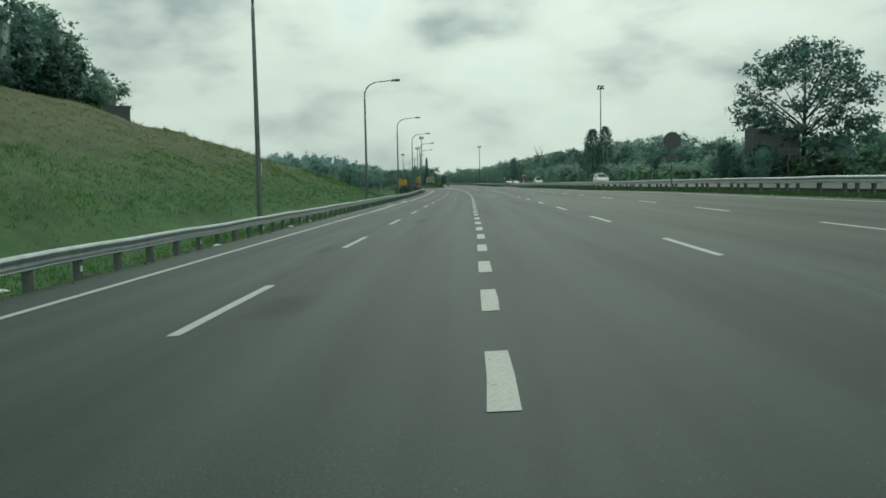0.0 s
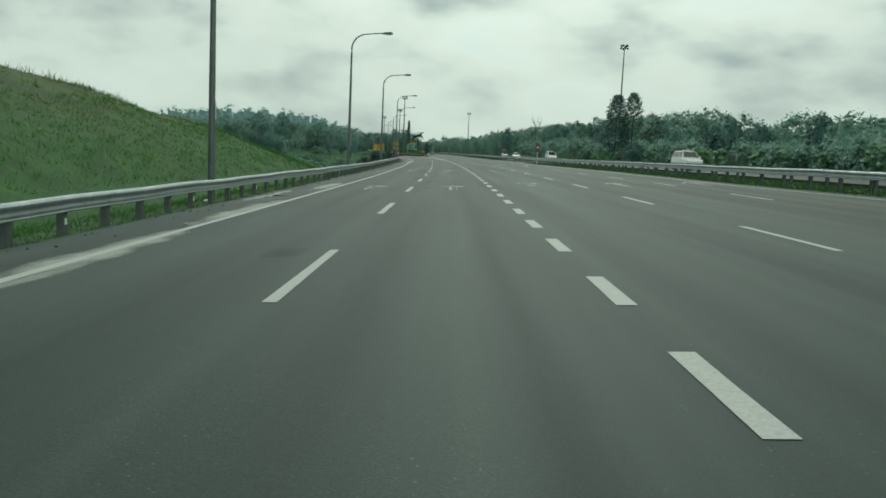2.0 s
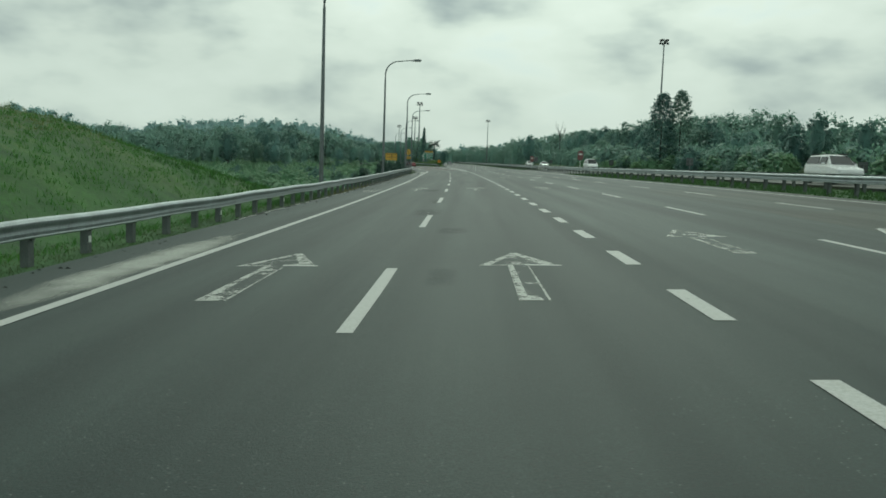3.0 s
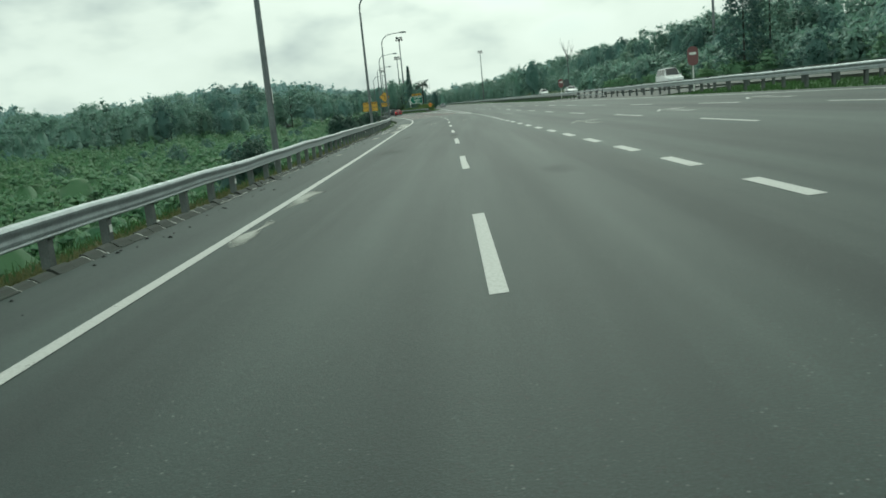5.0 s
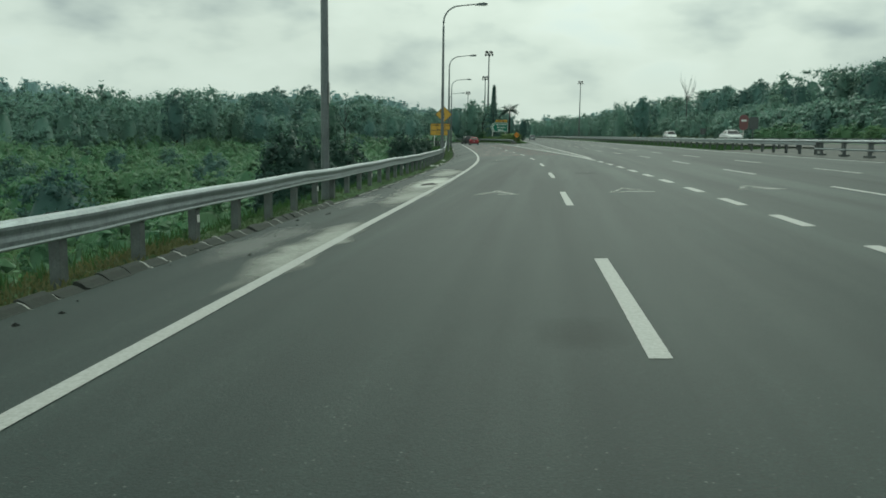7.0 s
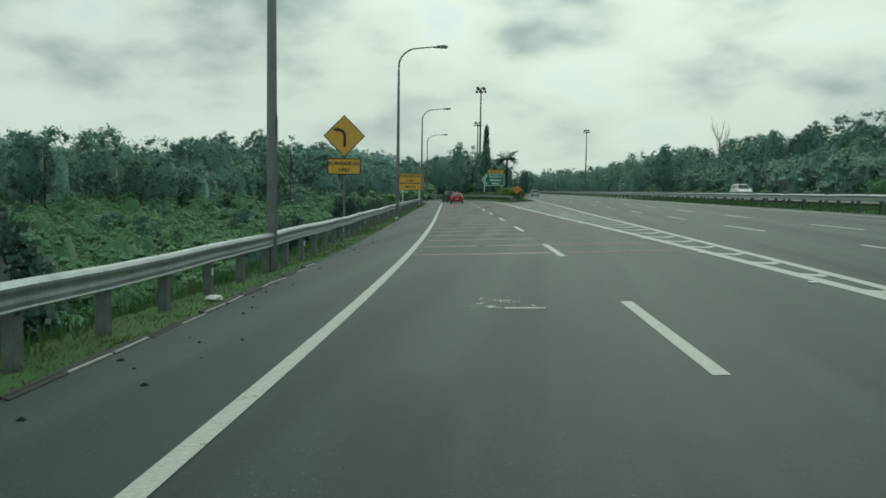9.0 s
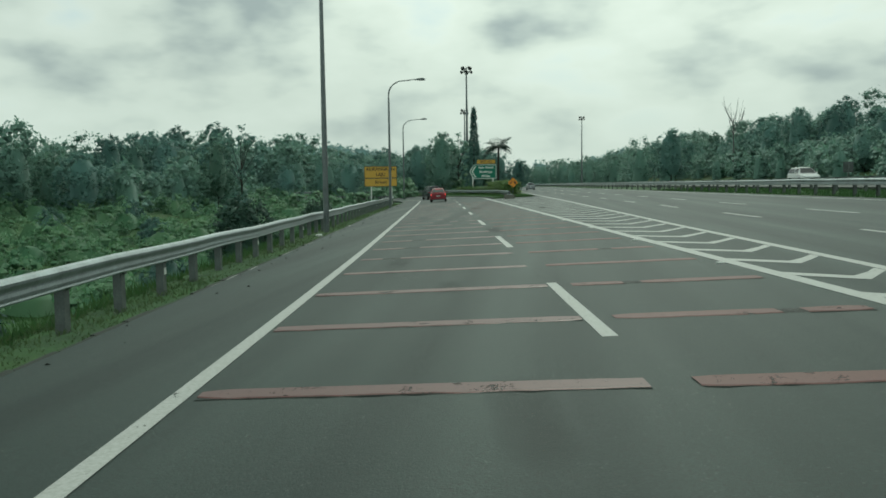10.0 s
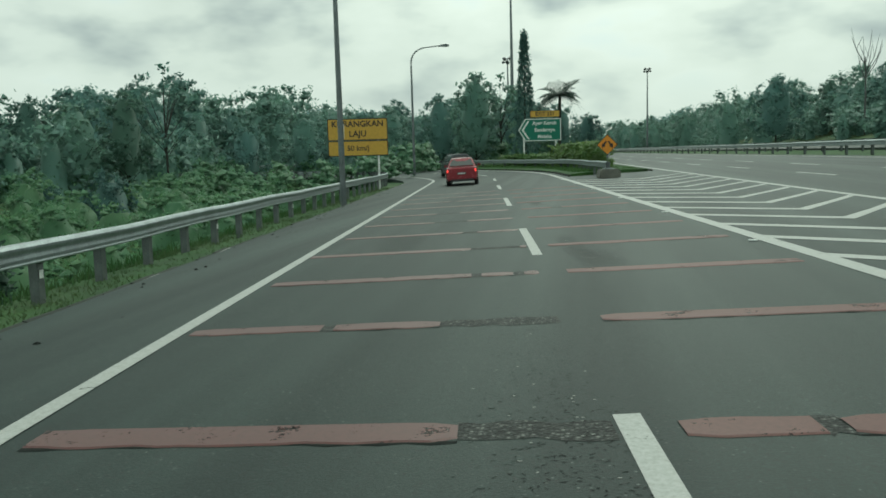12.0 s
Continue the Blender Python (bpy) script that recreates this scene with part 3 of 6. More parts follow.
def patch(name, s0, s1, o0, o1, mat, parent, label="", h=0.003, wob=0.0, n=None, seed=1):
    """A flush patch of surface with slightly uneven edges."""
    rng = random.Random(seed)
    rows = []
    for s in frange(s0, s1, n or max(0.6, (s1 - s0) / 24)):
        end = min(1.0, 3.0 * min(s - s0, s1 - s) / (s1 - s0) + 0.15) if wob else 1.0
        a, b = (f(s) if callable(f) else f for f in (o0, o1))
        mid, half = (a + b) / 2, (b - a) / 2
        la, lb = mid - half * end + rng.uniform(-wob, wob), mid + half * end + rng.uniform(-wob, wob)
        rows.append([P(s, la, h), P(s, (la + lb) / 2, h), P(s, lb, h)])
    return mark_sheet(name, rows, mat, parent, label, faded=bool(wob))


patch("resurfaced_strip", -60, 118, lambda s: 7.75 + 0.02 * max(0, s), lambda s: right_o(s) + 0.9, M_PATCH, road, "slightly browner resurfaced strip", 0.002)
patch("old_strip", 67.5, 140, -3.0, 3.15, M_OLD, road, "older darker asphalt behind a transverse joint", 0.002)
patch("old_strip", 140, 236, lambda s: edge_o(s) + 0.2, lambda s: 3.3 - 0.045 * (s - 140) if s < 190 else 1.05, M_OLD, road, "older darker asphalt beside a long seam", 0.002)
patch("old_strip", 236, 331, lambda s: edge_o(s) + 0.2, 3.0, M_OLD, road, "older darker asphalt under the rumble bars", 0.002)

# ---- painted lines ----


def line(name, o_of, s0, s1, width, mat, parent, label, step=4, place=P, h=0.006):
    rows = [[place(s, o_of(s) - width / 2, h), place(s, o_of(s) + width / 2, h)] for s in frange(s0, s1, step)]
    return mark_sheet(name, rows, mat, parent, label)


line("edge_line", edge_o, -60, RAMP_S, 0.17, M_WHITE, road, "worn white nearside edge line", 2)
line("edge_line", lambda s: edge_o(RAMP_S), RAMP_S, NOSE + 130, 0.17, M_WHITE, ramp_road, "white edge line bending with the ramp", 2, E_)
line("edge_line", lambda s: right_o(s) + fan(s), -60, NOSE, 0.16, M_WHITE, road, "white offside edge line")
line("edge_line", lambda s: right_o(s) + fan(s), NOSE, 900, 0.16, M_WHITE, mainline, "white offside edge line", 12)
line("gore_line", thick_o, 222, RAMP_S, 0.24, M_WHITE, road, "solid white line beside the hatched gore", 2)
line("gore_line", lambda s: 3.5, RAMP_S, NOSE + 130, 0.2, M_WHITE, ramp_road, "solid white line round the grass nose", 2, E_)
line("gore_line", gore_o, 224, NOSE, 0.2, M_WHITE, road, "solid white main carriageway line beside the gore", 3)
line("gore_line", gore_o, NOSE, 900, 0.2, M_WHITE, mainline, "solid white main carriageway line", 12)


def dash(s0, length, o_of, width, parent, name="lane_dash", mat=None, place=P, rng=random.Random(5)):
    rows = [[place(s, o_of(s) - width / 2, 0.006), place(s, o_of(s) + width / 2, 0.006)] for s in (s0, s0 + length / 2, s0 + length)]
    rows = [[p + Vector((rng.uniform(-0.008, 0.008), 0, 0)) for p in r] for r in rows]
    mark_sheet(name, rows, mat or M_WHITE, parent)


zero = table([(-60, 0.0), (400, 0.0)])
# the dividers were set out by hand: each dash starts a little early or late
LATE_A = np.array([-0.45, -0.19, 0.07, 0.15, 0.18, 0.20, 0.05, 0.00, 0.00, 0.23, 0.28, 0.12, -0.08, -0.20, -0.26, -0.14, -0.09, 0.00, 0.00, 0.23, 0.16, -0.03, -0.15, 0.01, -0.04, -0.06])
LATE_B = np.array([-0.00, 0.07, 0.11, 0.25, 0.16, -0.01, -0.17, -0.25, -0.05, -0.28, 0.02, 0.24, 0.00, -0.28, 0.10, 0.09, -0.13, 0.04, 0.06, 0.00, 0.00, 0.00, 0.00, 0.00, 0.00, 0.00, 0.00, 0.00, -0.23, 0.01, 0.02, 0.01, 0.03, -0.03, -0.01, -0.01, -0.04, 0.02, -0.00, -0.06, 0.12, 0.03, -0.00, 0.00, 0.08, -0.03, -0.07, 0.15, 0.05, -0.06])
for k in range(-5, 28):
    s = 8.55 + 12 * k + (LATE_A[k] if 0 <= k < len(LATE_A) else 0.0)
    if s + 4.4 < RAMP_S:
        dash(s, 4.44, zero, 0.15, road)
for k in range(0, 8):
    dash(RAMP_S + 6 + 12 * k, 4.4, zero, 0.15, ramp_road, place=E_)
for k in range(-16, 54):
    s = 4.56 + 4.0323 * k + float(np.interp(k, [19, 28], [0, 1.73])) + (LATE_B[k] if 0 <= k < len(LATE_B) else 0.0)
    if s < 221:
        dash(s, 1.87, thick_o, 0.21, road, "wide_dash")
START_C = table([(-5, -47.0), (0, 13.3), (4, 61.4), (10, 131.7), (18, 222.5), (21, 255.8), (26, 313.5), (60, 704.5)])
START_D = table([(-6, -45.0), (0, 27.7), (5, 87.8), (9, 132.0), (17, 221.2), (60, 711.4)])
for k in range(-6, 57):
    for o_of, start in ((lane_c, START_C), (lane_d, START_D)):
        s = start(k)
        if k >= -5 and not NOSE - 4.5 < s < NOSE + 4:
            dash(s, 4.3, (lambda f: lambda q: f(q) + fan(q))(o_of), 0.14, road if s < NOSE else mainline)


def hatch_bar(s0, parent):
    """One chevron of the gore hatching, its point towards the traffic."""
    a, b = thick_o(s0) + 0.12, gore_o(s0) - 0.12
    knee = (a + b) / 2
    rows = []
    for o in (a, (a + knee) / 2, knee, (knee + b) / 2, b):
        q = s0 - 1.3 * (knee - a) + 1.3 * abs(o - knee)
        rows.append([P(q, o, 0.006), P(q + (0.46 if o <= knee else 0.34), o, 0.006)])
    mark_sheet("hatch_bar", rows, M_WHITE, parent)


for k in range(0, 42):
    hatch_bar(229.2 + 2.33 * k, road)


def arrow(s0, o0, length, parent, paint, shaft=True):
    """A worn lane arrow: the paint holds best along its rim and in its barbs."""
    mark = new("lane_arrow")
    mark.parent = parent
    mark.empty_display_size = 0.2
    L = length

    def fill(name, outline, m, h=0.006):
        piece(name, mesh_of(name, [P(s0 + y, o0 + x, h) for x, y in outline], [tuple(range(len(outline)))], m), mark)

    if shaft:
        fill("shaft", [(-0.15, 0.0), (0.15, 0.0), (0.13, L * 0.64), (-0.13, L * 0.64)], M_FAINT)
        fill("shaft_rim", [(-0.17, 0.0), (-0.06, 0.0), (-0.07, L * 0.66), (-0.15, L * 0.66)], paint, 0.0066)
        fill("shaft_rim", [(0.145, 0.0), (0.175, 0.0), (0.155, L * 0.62), (0.13, L * 0.62)], paint, 0.0066)
        fill("shaft_end", [(-0.17, 0.0), (0.10, 0.0), (0.06, 0.30), (-0.15, 0.36)], paint, 0.0070)
    fill("head", [(-0.50, L * 0.65), (0.0, L * 0.66), (0.50, L * 0.65), (0.05, L), (-0.05, L)], M_FAINT)
    fill("barb", [(-0.56, L * 0.64), (-0.40, L * 0.66), (0.0, L * 0.93), (0.0, L)], paint, 0.0066)
    fill("barb", [(0.34, L * 0.66), (0.60, L * 0.635), (0.06, L), (-0.02, L * 0.96)], paint, 0.0068)
    fill("barb_end", [(0.10, L * 0.645), (0.62, L * 0.632), (0.62, L * 0.650), (0.10, L * 0.672)], M_WHITE, 0.0072)
    fill("barb_end", [(-0.58, L * 0.634), (-0.16, L * 0.645), (-0.16, L * 0.662), (-0.50, L * 0.655)], paint, 0.0072)


for s0, lanes, paint, full in ((82.3, (-1.72, 1.78), M_ARROW, True), (118.7, (-1.60, 1.70), M_ARROW, True), (189.2, (-1.75, 1.66, 4.85), M_WORN, False), (225.5, (-1.72,), M_FAINT, False)):
    for o0 in lanes:
        arrow(s0, o0, 4.7, road, paint, full)
for s0, o0 in ((86.8, 5.5), (87.0, 9.9), (88.6, 14.2), (119.0, 5.5), (153.4, 5.2), (153.2, 8.6), (153.2, 12.2)):
    arrow(s0, o0, 4.7, road, M_WHITE if o0 > 8 else M_WORN)

# faded painted figures on the shoulder: a ring with a stroke, and plain bars
def painted_ring(s0, o0, rs, ro, w, parent):
    rows = []
    for k in range(25):
        a = 2 * math.pi * k / 24
        rows.append([P(s0 + rs * q * math.sin(a), o0 + (ro * q if q > 0.8 else ro * 0.82) * math.cos(a), 0.006) for q in (1 - w, 1.0)])
    mark_sheet("shoulder_ring", rows, M_WHITE, parent)


painted_ring(119.05, -3.98, 0.30, 0.50, 0.40, road)
painted_ring(117.85, -4.05, 0.26, 0.45, 0.45, road)
for s0, o0, w, l in ((118.50, -4.05, 1.0, 0.12), (119.25, -3.66, 0.30, 0.10)):
    rows = [[P(s0 + a, o0 - w / 2, 0.006), P(s0 + a, o0 + w / 2, 0.006)] for a in (0, l)]
    mark_sheet("shoulder_bar", rows, M_WHITE, road)

# cracks, seams and the transverse joint


def crack(points, width, parent, name="crack", step=0.5):
    rng = random.Random(int(points[0][0] * 7))
    fine = []
    for (s0, o0), (s1, o1) in zip(points, points[1:]):
        n = max(2, int(math.hypot(s1 - s0, o1 - o0) / step))
        for i in range(n):
            t = i / n
            fine.append((s0 + (s1 - s0) * t + rng.uniform(-0.3, 0.3) * step * 0.3, o0 + (o1 - o0) * t + rng.uniform(-0.3, 0.3) * step * 0.4))
    fine.append(points[-1])
    rows = []
    for i, (s, o) in enumerate(fine):
        a, b = fine[max(0, i - 1)], fine[min(len(fine) - 1, i + 1)]
        ds, do = b[0] - a[0], b[1] - a[1]
        ln = math.hypot(ds, do) or 1
        w = width * rng.choice((0.0, 0.0, 0.0, 0.3, 0.5, 0.8)) * (0.15 + 0.85 * max(0, math.sin(i * 0.23 + points[0][0]))) / 2
        rows.append([P(s - do / ln * -w, o - ds / ln * w, 0.0045), P(s + do / ln * -w, o + ds / ln * w, 0.0045)])
    mark_sheet(name, rows, M_TAR, parent)


crack([(67.2, -3.0), (67.35, 0.5), (67.6, 3.2)], 0.07, road, "joint")
crack([(142, 3.35), (168, 2.68), (171.5, 2.46), (179, 1.87), (189, 1.08), (200, 0.75), (214, 0.6)], 0.011, road, "seam", 1.0)
crack([(-40, 7.7), (9, 7.65), (36, 7.8), (60, 8.3)], 0.018, road, "seam", 1.0)



def craze(s0, s1, o0, o1, cell, width, seed):
    """A worn patch: pits and short hair cracks that thin out towards its rim, with loose pale chips."""
    rng = random.Random(seed)
    for name, mat, many in (("pitting", M_TAR, 1.0), ("loose_chip", M_CHIP, 0.25 if cell > 0.1 else 0.05)):
        verts, faces = [], []
        for _ in range(int(many * 0.9 * (s1 - s0) * (o1 - o0) / (cell * cell))):
            u, v = rng.gauss(0, 0.42), rng.gauss(0, 0.42)
            if abs(u) > 1 or abs(v) > 1:
                continue
            s, o = (s0 + s1) / 2 + u * (s1 - s0) / 2, (o0 + o1) / 2 + v * (o1 - o0) / 2
            a, ln = rng.gauss(1.57, 0.7), cell * rng.uniform(0.06, 0.24) if mat is M_TAR else 0.012
            k = width * rng.uniform(0.15, 0.45) if mat is M_TAR else 0.009
            da, db = (math.cos(a) * ln, math.sin(a) * ln), (-math.sin(a) * k, math.cos(a) * k)
            n = len(verts)
            verts += [P(s + x * da[0] + y * db[0], o + x * da[1] + y * db[1], 0.0046) for x, y in ((-1, 0), (-0.2, -0.6), (0.5, -0.8), (1, 0), (0.3, 0.7), (-0.4, 0.8))]
            faces.append(tuple(range(n, n + 6)))
        if faces:
            piece(name, mesh_of(name, verts, faces, mat), road)


for i, (s0, s1, o0, o1, cell, w) in enumerate((
        (150.2, 155.4, -3.15, -1.6, 0.085, 0.034), (151.0, 154.2, -2.9, -1.9, 0.07, 0.036), (154.5, 157.6, -2.9, -2.2, 0.10, 0.020), (252.5, 258.2, -3.0, -1.7, 0.12, 0.026), (67.2, 69.4, 0.4, 2.4, 0.14, 0.018), (68, 73, -2.6, -1.4, 0.16, 0.014),
        (184, 191, -0.85, -0.6, 0.09, 0.016), (190, 206, -0.78, -0.52, 0.10, 0.014), (151, 160, -1.32, -1.05, 0.10, 0.014), (262.5, 271.5, -0.45, 0.55, 0.12, 0.020),
        (268.4, 270.8, -0.5, 0.4, 0.09, 0.022), (274, 284, -0.5, 0.6, 0.12, 0.013), (285, 292, -1.0, 0.2, 0.10, 0.013), (241, 245, 0.6, 1.5, 0.13, 0.016),
        (249, 256, -0.3, 0.5, 0.13, 0.014), (230, 238, -1.45, -1.15, 0.10, 0.014), (112, 116, -1.0, -0.4, 0.12, 0.014), (119, 124, 0.9, 1.6, 0.13, 0.014), (84, 90, 0.6, 1.4, 0.14, 0.014))):
    craze(s0, s1, o0, o1, cell, w, 60 + i)
for i in range(26):
    rng = random.Random(1200 + i)
    s0, o0, w, l = rng.uniform(0, 310), rng.uniform(-2.6, 2.6), rng.uniform(0.4, 1.1), rng.uniform(1.2, 4.5)
    rows = [[P(s0 + l * j / 6, o0 - w / 2 + w * k / 4, 0.0036 + 0.00002 * i) for k in range(5)] for j in range(7)]
    mark_sheet("oil_stain", rows, M_OIL, road, faded=True)

# silt washed over the nearside edge, with damp patches
for i, (s0, s1, a, b, m) in enumerate(((50, 62, -3.5, -2.9, M_DUST), (56, 66, -3.8, -2.9, M_DUST), (64, 76, -4.0, -3.1, M_DUST), (36, 50, -3.5, -3.0, M_DUST), (72, 84, -4.9, -4.3, M_DUST), (80, 92, -4.3, -3.3, M_DUST),
                                       (133, 136, -3.3, -3.0, M_DUST), (137, 141, -3.5, -2.95, M_DUST), (155.9, 157.2, -5.05, -4.6, M_DUST), (165.3, 166.1, -3.5, -3.3, M_DUST), (167.0, 168.3, -3.55, -3.3, M_DUST), (171.9, 174.2, -5.0, -4.2, M_DUST), (178, 187, -4.4, -3.4, M_DUST), (180, 186, -5.3, -4.3, M_WET),
                                       (188, 199, -4.7, -3.4, M_DUST), (192, 204, -5.0, -3.4, M_DUST), (194, 204, -4.8, -3.45, M_SILT), (188, 194, -5.4, -4.6, M_WET), (202, 212, -5.2, -3.5, M_DUST), (209, 212, -5.2, -4.0, M_WET))):
    patch("silt_stain", s0, s1, a, b, m, road, "pale silt washed onto the shoulder", 0.0035 + 0.0001 * i, 0.12, seed=i + 3)

# ---- rumble bars ----


def rumble(s_mid, o0, o1, rng, mat, torn):
    """A raised bar of thick paint across the lane, broken where traffic has torn it off."""
    bar = new("rumble_bar")
    bar.parent = road
    bar.empty_display_size = 0.2
    skew = lambda o: s_mid - 0.10 * (o + 1.8)
    w = rng.uniform(0.155, 0.175)
    cuts = sorted([t for t in torn if t[1] > o0 and t[0] < o1])
    spans, o = [], o0
    for a, b in cuts:
        spans += [(o, a, True), (a, b, False)]
        o = b
    spans.append((o, o1, True))
    for a, b, whole in spans:
        if b - a < 0.05:
            continue
        n = max(3, int((b - a) / 0.14))
        xs = [a + (b - a) * i / n for i in range(n + 1)]
        if whole:
            top = []
            for i, x in enumerate(xs):
                j = rng.uniform(-0.014, 0.022)
                pull = (0.05, 0.012)[min(i, n - i)] * rng.uniform(0.2, 1.5) if min(i, n - i) < 2 else 0.0
                s = skew(x)
                top.append([P(s - w + j + pull, x, 0.004), P(s - w + 0.02 + j + pull, x, 0.011), P(s + w - 0.02 - pull, x, 0.011), P(s + w - pull, x, 0.004)])
            v, f = ribbon(top)
            piece("paint_piece", mesh_of("paint_piece", v, f, mat), bar)
            # dark strip along the near edge: torn paint, with the bar's shadow painted in
            if rng.random() < 0.8:
                rows = [[P(skew(x) - w - rng.choice((0.0, 0.0, 0.01, 0.035)), x, 0.0048), P(skew(x) - w + 0.02, x, 0.0048)] for x in xs]
                mark_sheet("torn_shadow_edge", rows, M_TAR, bar)
        else:
            rows = [[P(skew(x) - 0.15 + rng.uniform(-0.04, 0.04), x, 0.0044), P(skew(x) + 0.15 + rng.uniform(-0.04, 0.04), x, 0.0044)] for x in xs]
            mark_sheet("torn_patch", rows, M_RAVEL, bar)


TORN = {0: [], 1: [(-1.88, -1.68)], 2: [], 3: [], 4: [], 5: [], 6: [], 7: [(-2.95, -2.55)], 8: [(-2.6, -2.2)], 9: [(-2.5, -2.1)], 11: [], 12: [(-2.6, -2.4), (-1.2, -0.5)], 13: [(-2.0, -1.3), (-0.9, -0.6)],
        14: [(-2.58, -2.22), (-1.52, -1.12), (-0.99, -0.46)], 15: [(-2.75, -2.4), (-1.25, -0.7)], 16: [(-1.1, -0.2)], 17: [(-0.95, -0.1)], 18: [(-2.32, -2.2), (-1.2, -0.12)],
        19: [(-0.95, -0.82), (-0.42, -0.28)], 20: [(-1.0, -0.2)], 21: [(-1.2, -0.9)]}
for k in range(0, 28):
    rng = random.Random(400 + k)
    s0 = 238.05 + 2.993 * k
    cut = TORN[k] if k in TORN else [(q, q + rng.uniform(0.15, 0.8)) for q in (rng.uniform(-2.6, -0.9),) if rng.random() < 0.6]
    rumble(s0, edge_o(s0) + 0.12 + rng.uniform(0, 0.15), -0.10, rng, M_FADED, cut)
    rumble(s0, 0.25, thick_o(s0) - 0.35, rng, M_RED, [(q, q + rng.uniform(0.1, 0.4)) for q in (rng.uniform(0.8, 2.0),) if rng.random() < 0.3])

# ---- road studs and crumbs ----


def stud_mesh():
    bm = bmesh.new()
    add_box(bm, (0, 0, 0.008), (0.12, 0.10, 0.018), 0.0, 0.006)
    me = bpy.data.meshes.new("stud")
    bm.to_mesh(me)
    bm.free()
    me.materials.append(M_REFL)
    return me


STUD = stud_mesh()
for k in range(18):
    s0 = 230.6 + 6.0 * k
    if s0 < NOSE:
        piece("road_stud", STUD, road, "white reflective stud", Matrix.Translation(P(s0, thick_o(s0) - 0.22, 0.006)) @ Matrix.Rotation(heading(s0), 4, "Z"))
rng = random.Random(88)
verts, faces = [], []
for _ in range(420):                 # crumbs of asphalt and leaf litter swept to the shoulder's edge
    s0 = rng.uniform(-5, 330)
    o0 = paved_l(s0) + abs(rng.gauss(0, 0.35)) + 0.02
    c, r = P(s0, o0, 0.0), rng.uniform(0.012, 0.045)
    a = rng.uniform(0, 6.28)
    ring = [c + Vector((r * rng.uniform(0.6, 1.3) * math.cos(a + q), r * rng.uniform(0.6, 1.3) * math.sin(a + q), 0.002)) for q in (0, 1.26, 2.51, 3.77, 5.03)]
    n = len(verts)
    verts += ring + [c + Vector((0, 0, r * 0.7))]
    faces += [(n + i, n + (i + 1) % 5, n + 5) for i in range(5)]
tagged(new("crumbs", mesh_of("crumbs", verts, faces, M_TAR)), "dark crumbs and leaf litter along the shoulder's edge", "debris", kind="stuff")
stick = part("stick", tube([(-0.24, 0, 0.02), (-0.05, 0.03, 0.03), (0.22, -0.03, 0.02)], [0.012, 0.02, 0.008], 6), M_BARK, None)
stick.matrix_basis = Matrix.Translation(P(289.15, 4.34, 0.0))
tagged(stick, "short dark stick lying on the hatched gore", "stick")

# ---- kerb, drain covers and litter ----


def _box_data(size):
    x, y, z = (a / 2 for a in size)
    return [(i * x, j * y, k * z) for k in (-1, 1) for i in (-1, 1) for j in (-1, 1)], [(0, 1, 3, 2), (4, 6, 7, 5), (0, 4, 5, 1), (2, 3, 7, 6), (0, 2, 6, 4), (1, 5, 7, 3)]


kerb = thing("kerb", "low broken concrete drain kerb along the grass verge", "kerb", kind="structure")
rng = random.Random(8)
s = 96.0
def kerb_mesh(w, ln, h, mat, grow=0.0, name="kerb_block"):
    """A sloping gutter stone: low lip at the asphalt, rounded back edge raised towards the verge."""
    g = grow
    prof = [(0.02 + g, -0.12), (0.02 + g, 0.006), (0.0, 0.018 + g), (-0.03, 0.016 + g), (-0.02 - w * 0.55, h * 0.75 + g), (-0.02 - w, h + g), (-0.06 - w, h * 0.85 + g), (-0.09 - w, -0.12)]
    ends = [(-ln, 0.965), (-ln + 0.03, 1.0), (ln - 0.03, 1.0), (ln, 0.965)]
    n = len(prof)
    v = [(x * k, y, z * k) for y, k in ends for x, z in prof]
    f = [tuple(range(n)), tuple(range(4 * n - 1, 3 * n - 1, -1))]
    f += [(r * n + i, (r + 1) * n + i, (r + 1) * n + (i + 1) % n, r * n + (i + 1) % n) for r in range(3) for i in range(n)]
    return mesh_of(name, v, f, mat)


KERBS = [kerb_mesh(w, 0.46, 0.03, M_MOSS) for w in (0.02, 0.04, 0.06)]
STONES = [kerb_mesh(w, 0.22, h, M_MOSS) for w, h in ((0.13, 0.08), (0.15, 0.10), (0.14, 0.07))]
JOINT = kerb_mesh(0.13, 0.02, 0.08, M_MORTAR, 0.008, "mortar_joint")
SHORT_LIP = mesh_of("lip", *_box_data((0.025, 0.46, 0.016)), M_MORTAR)
LIP = mesh_of("lip", *_box_data((0.024, 0.84, 0.016)), M_MORTAR)
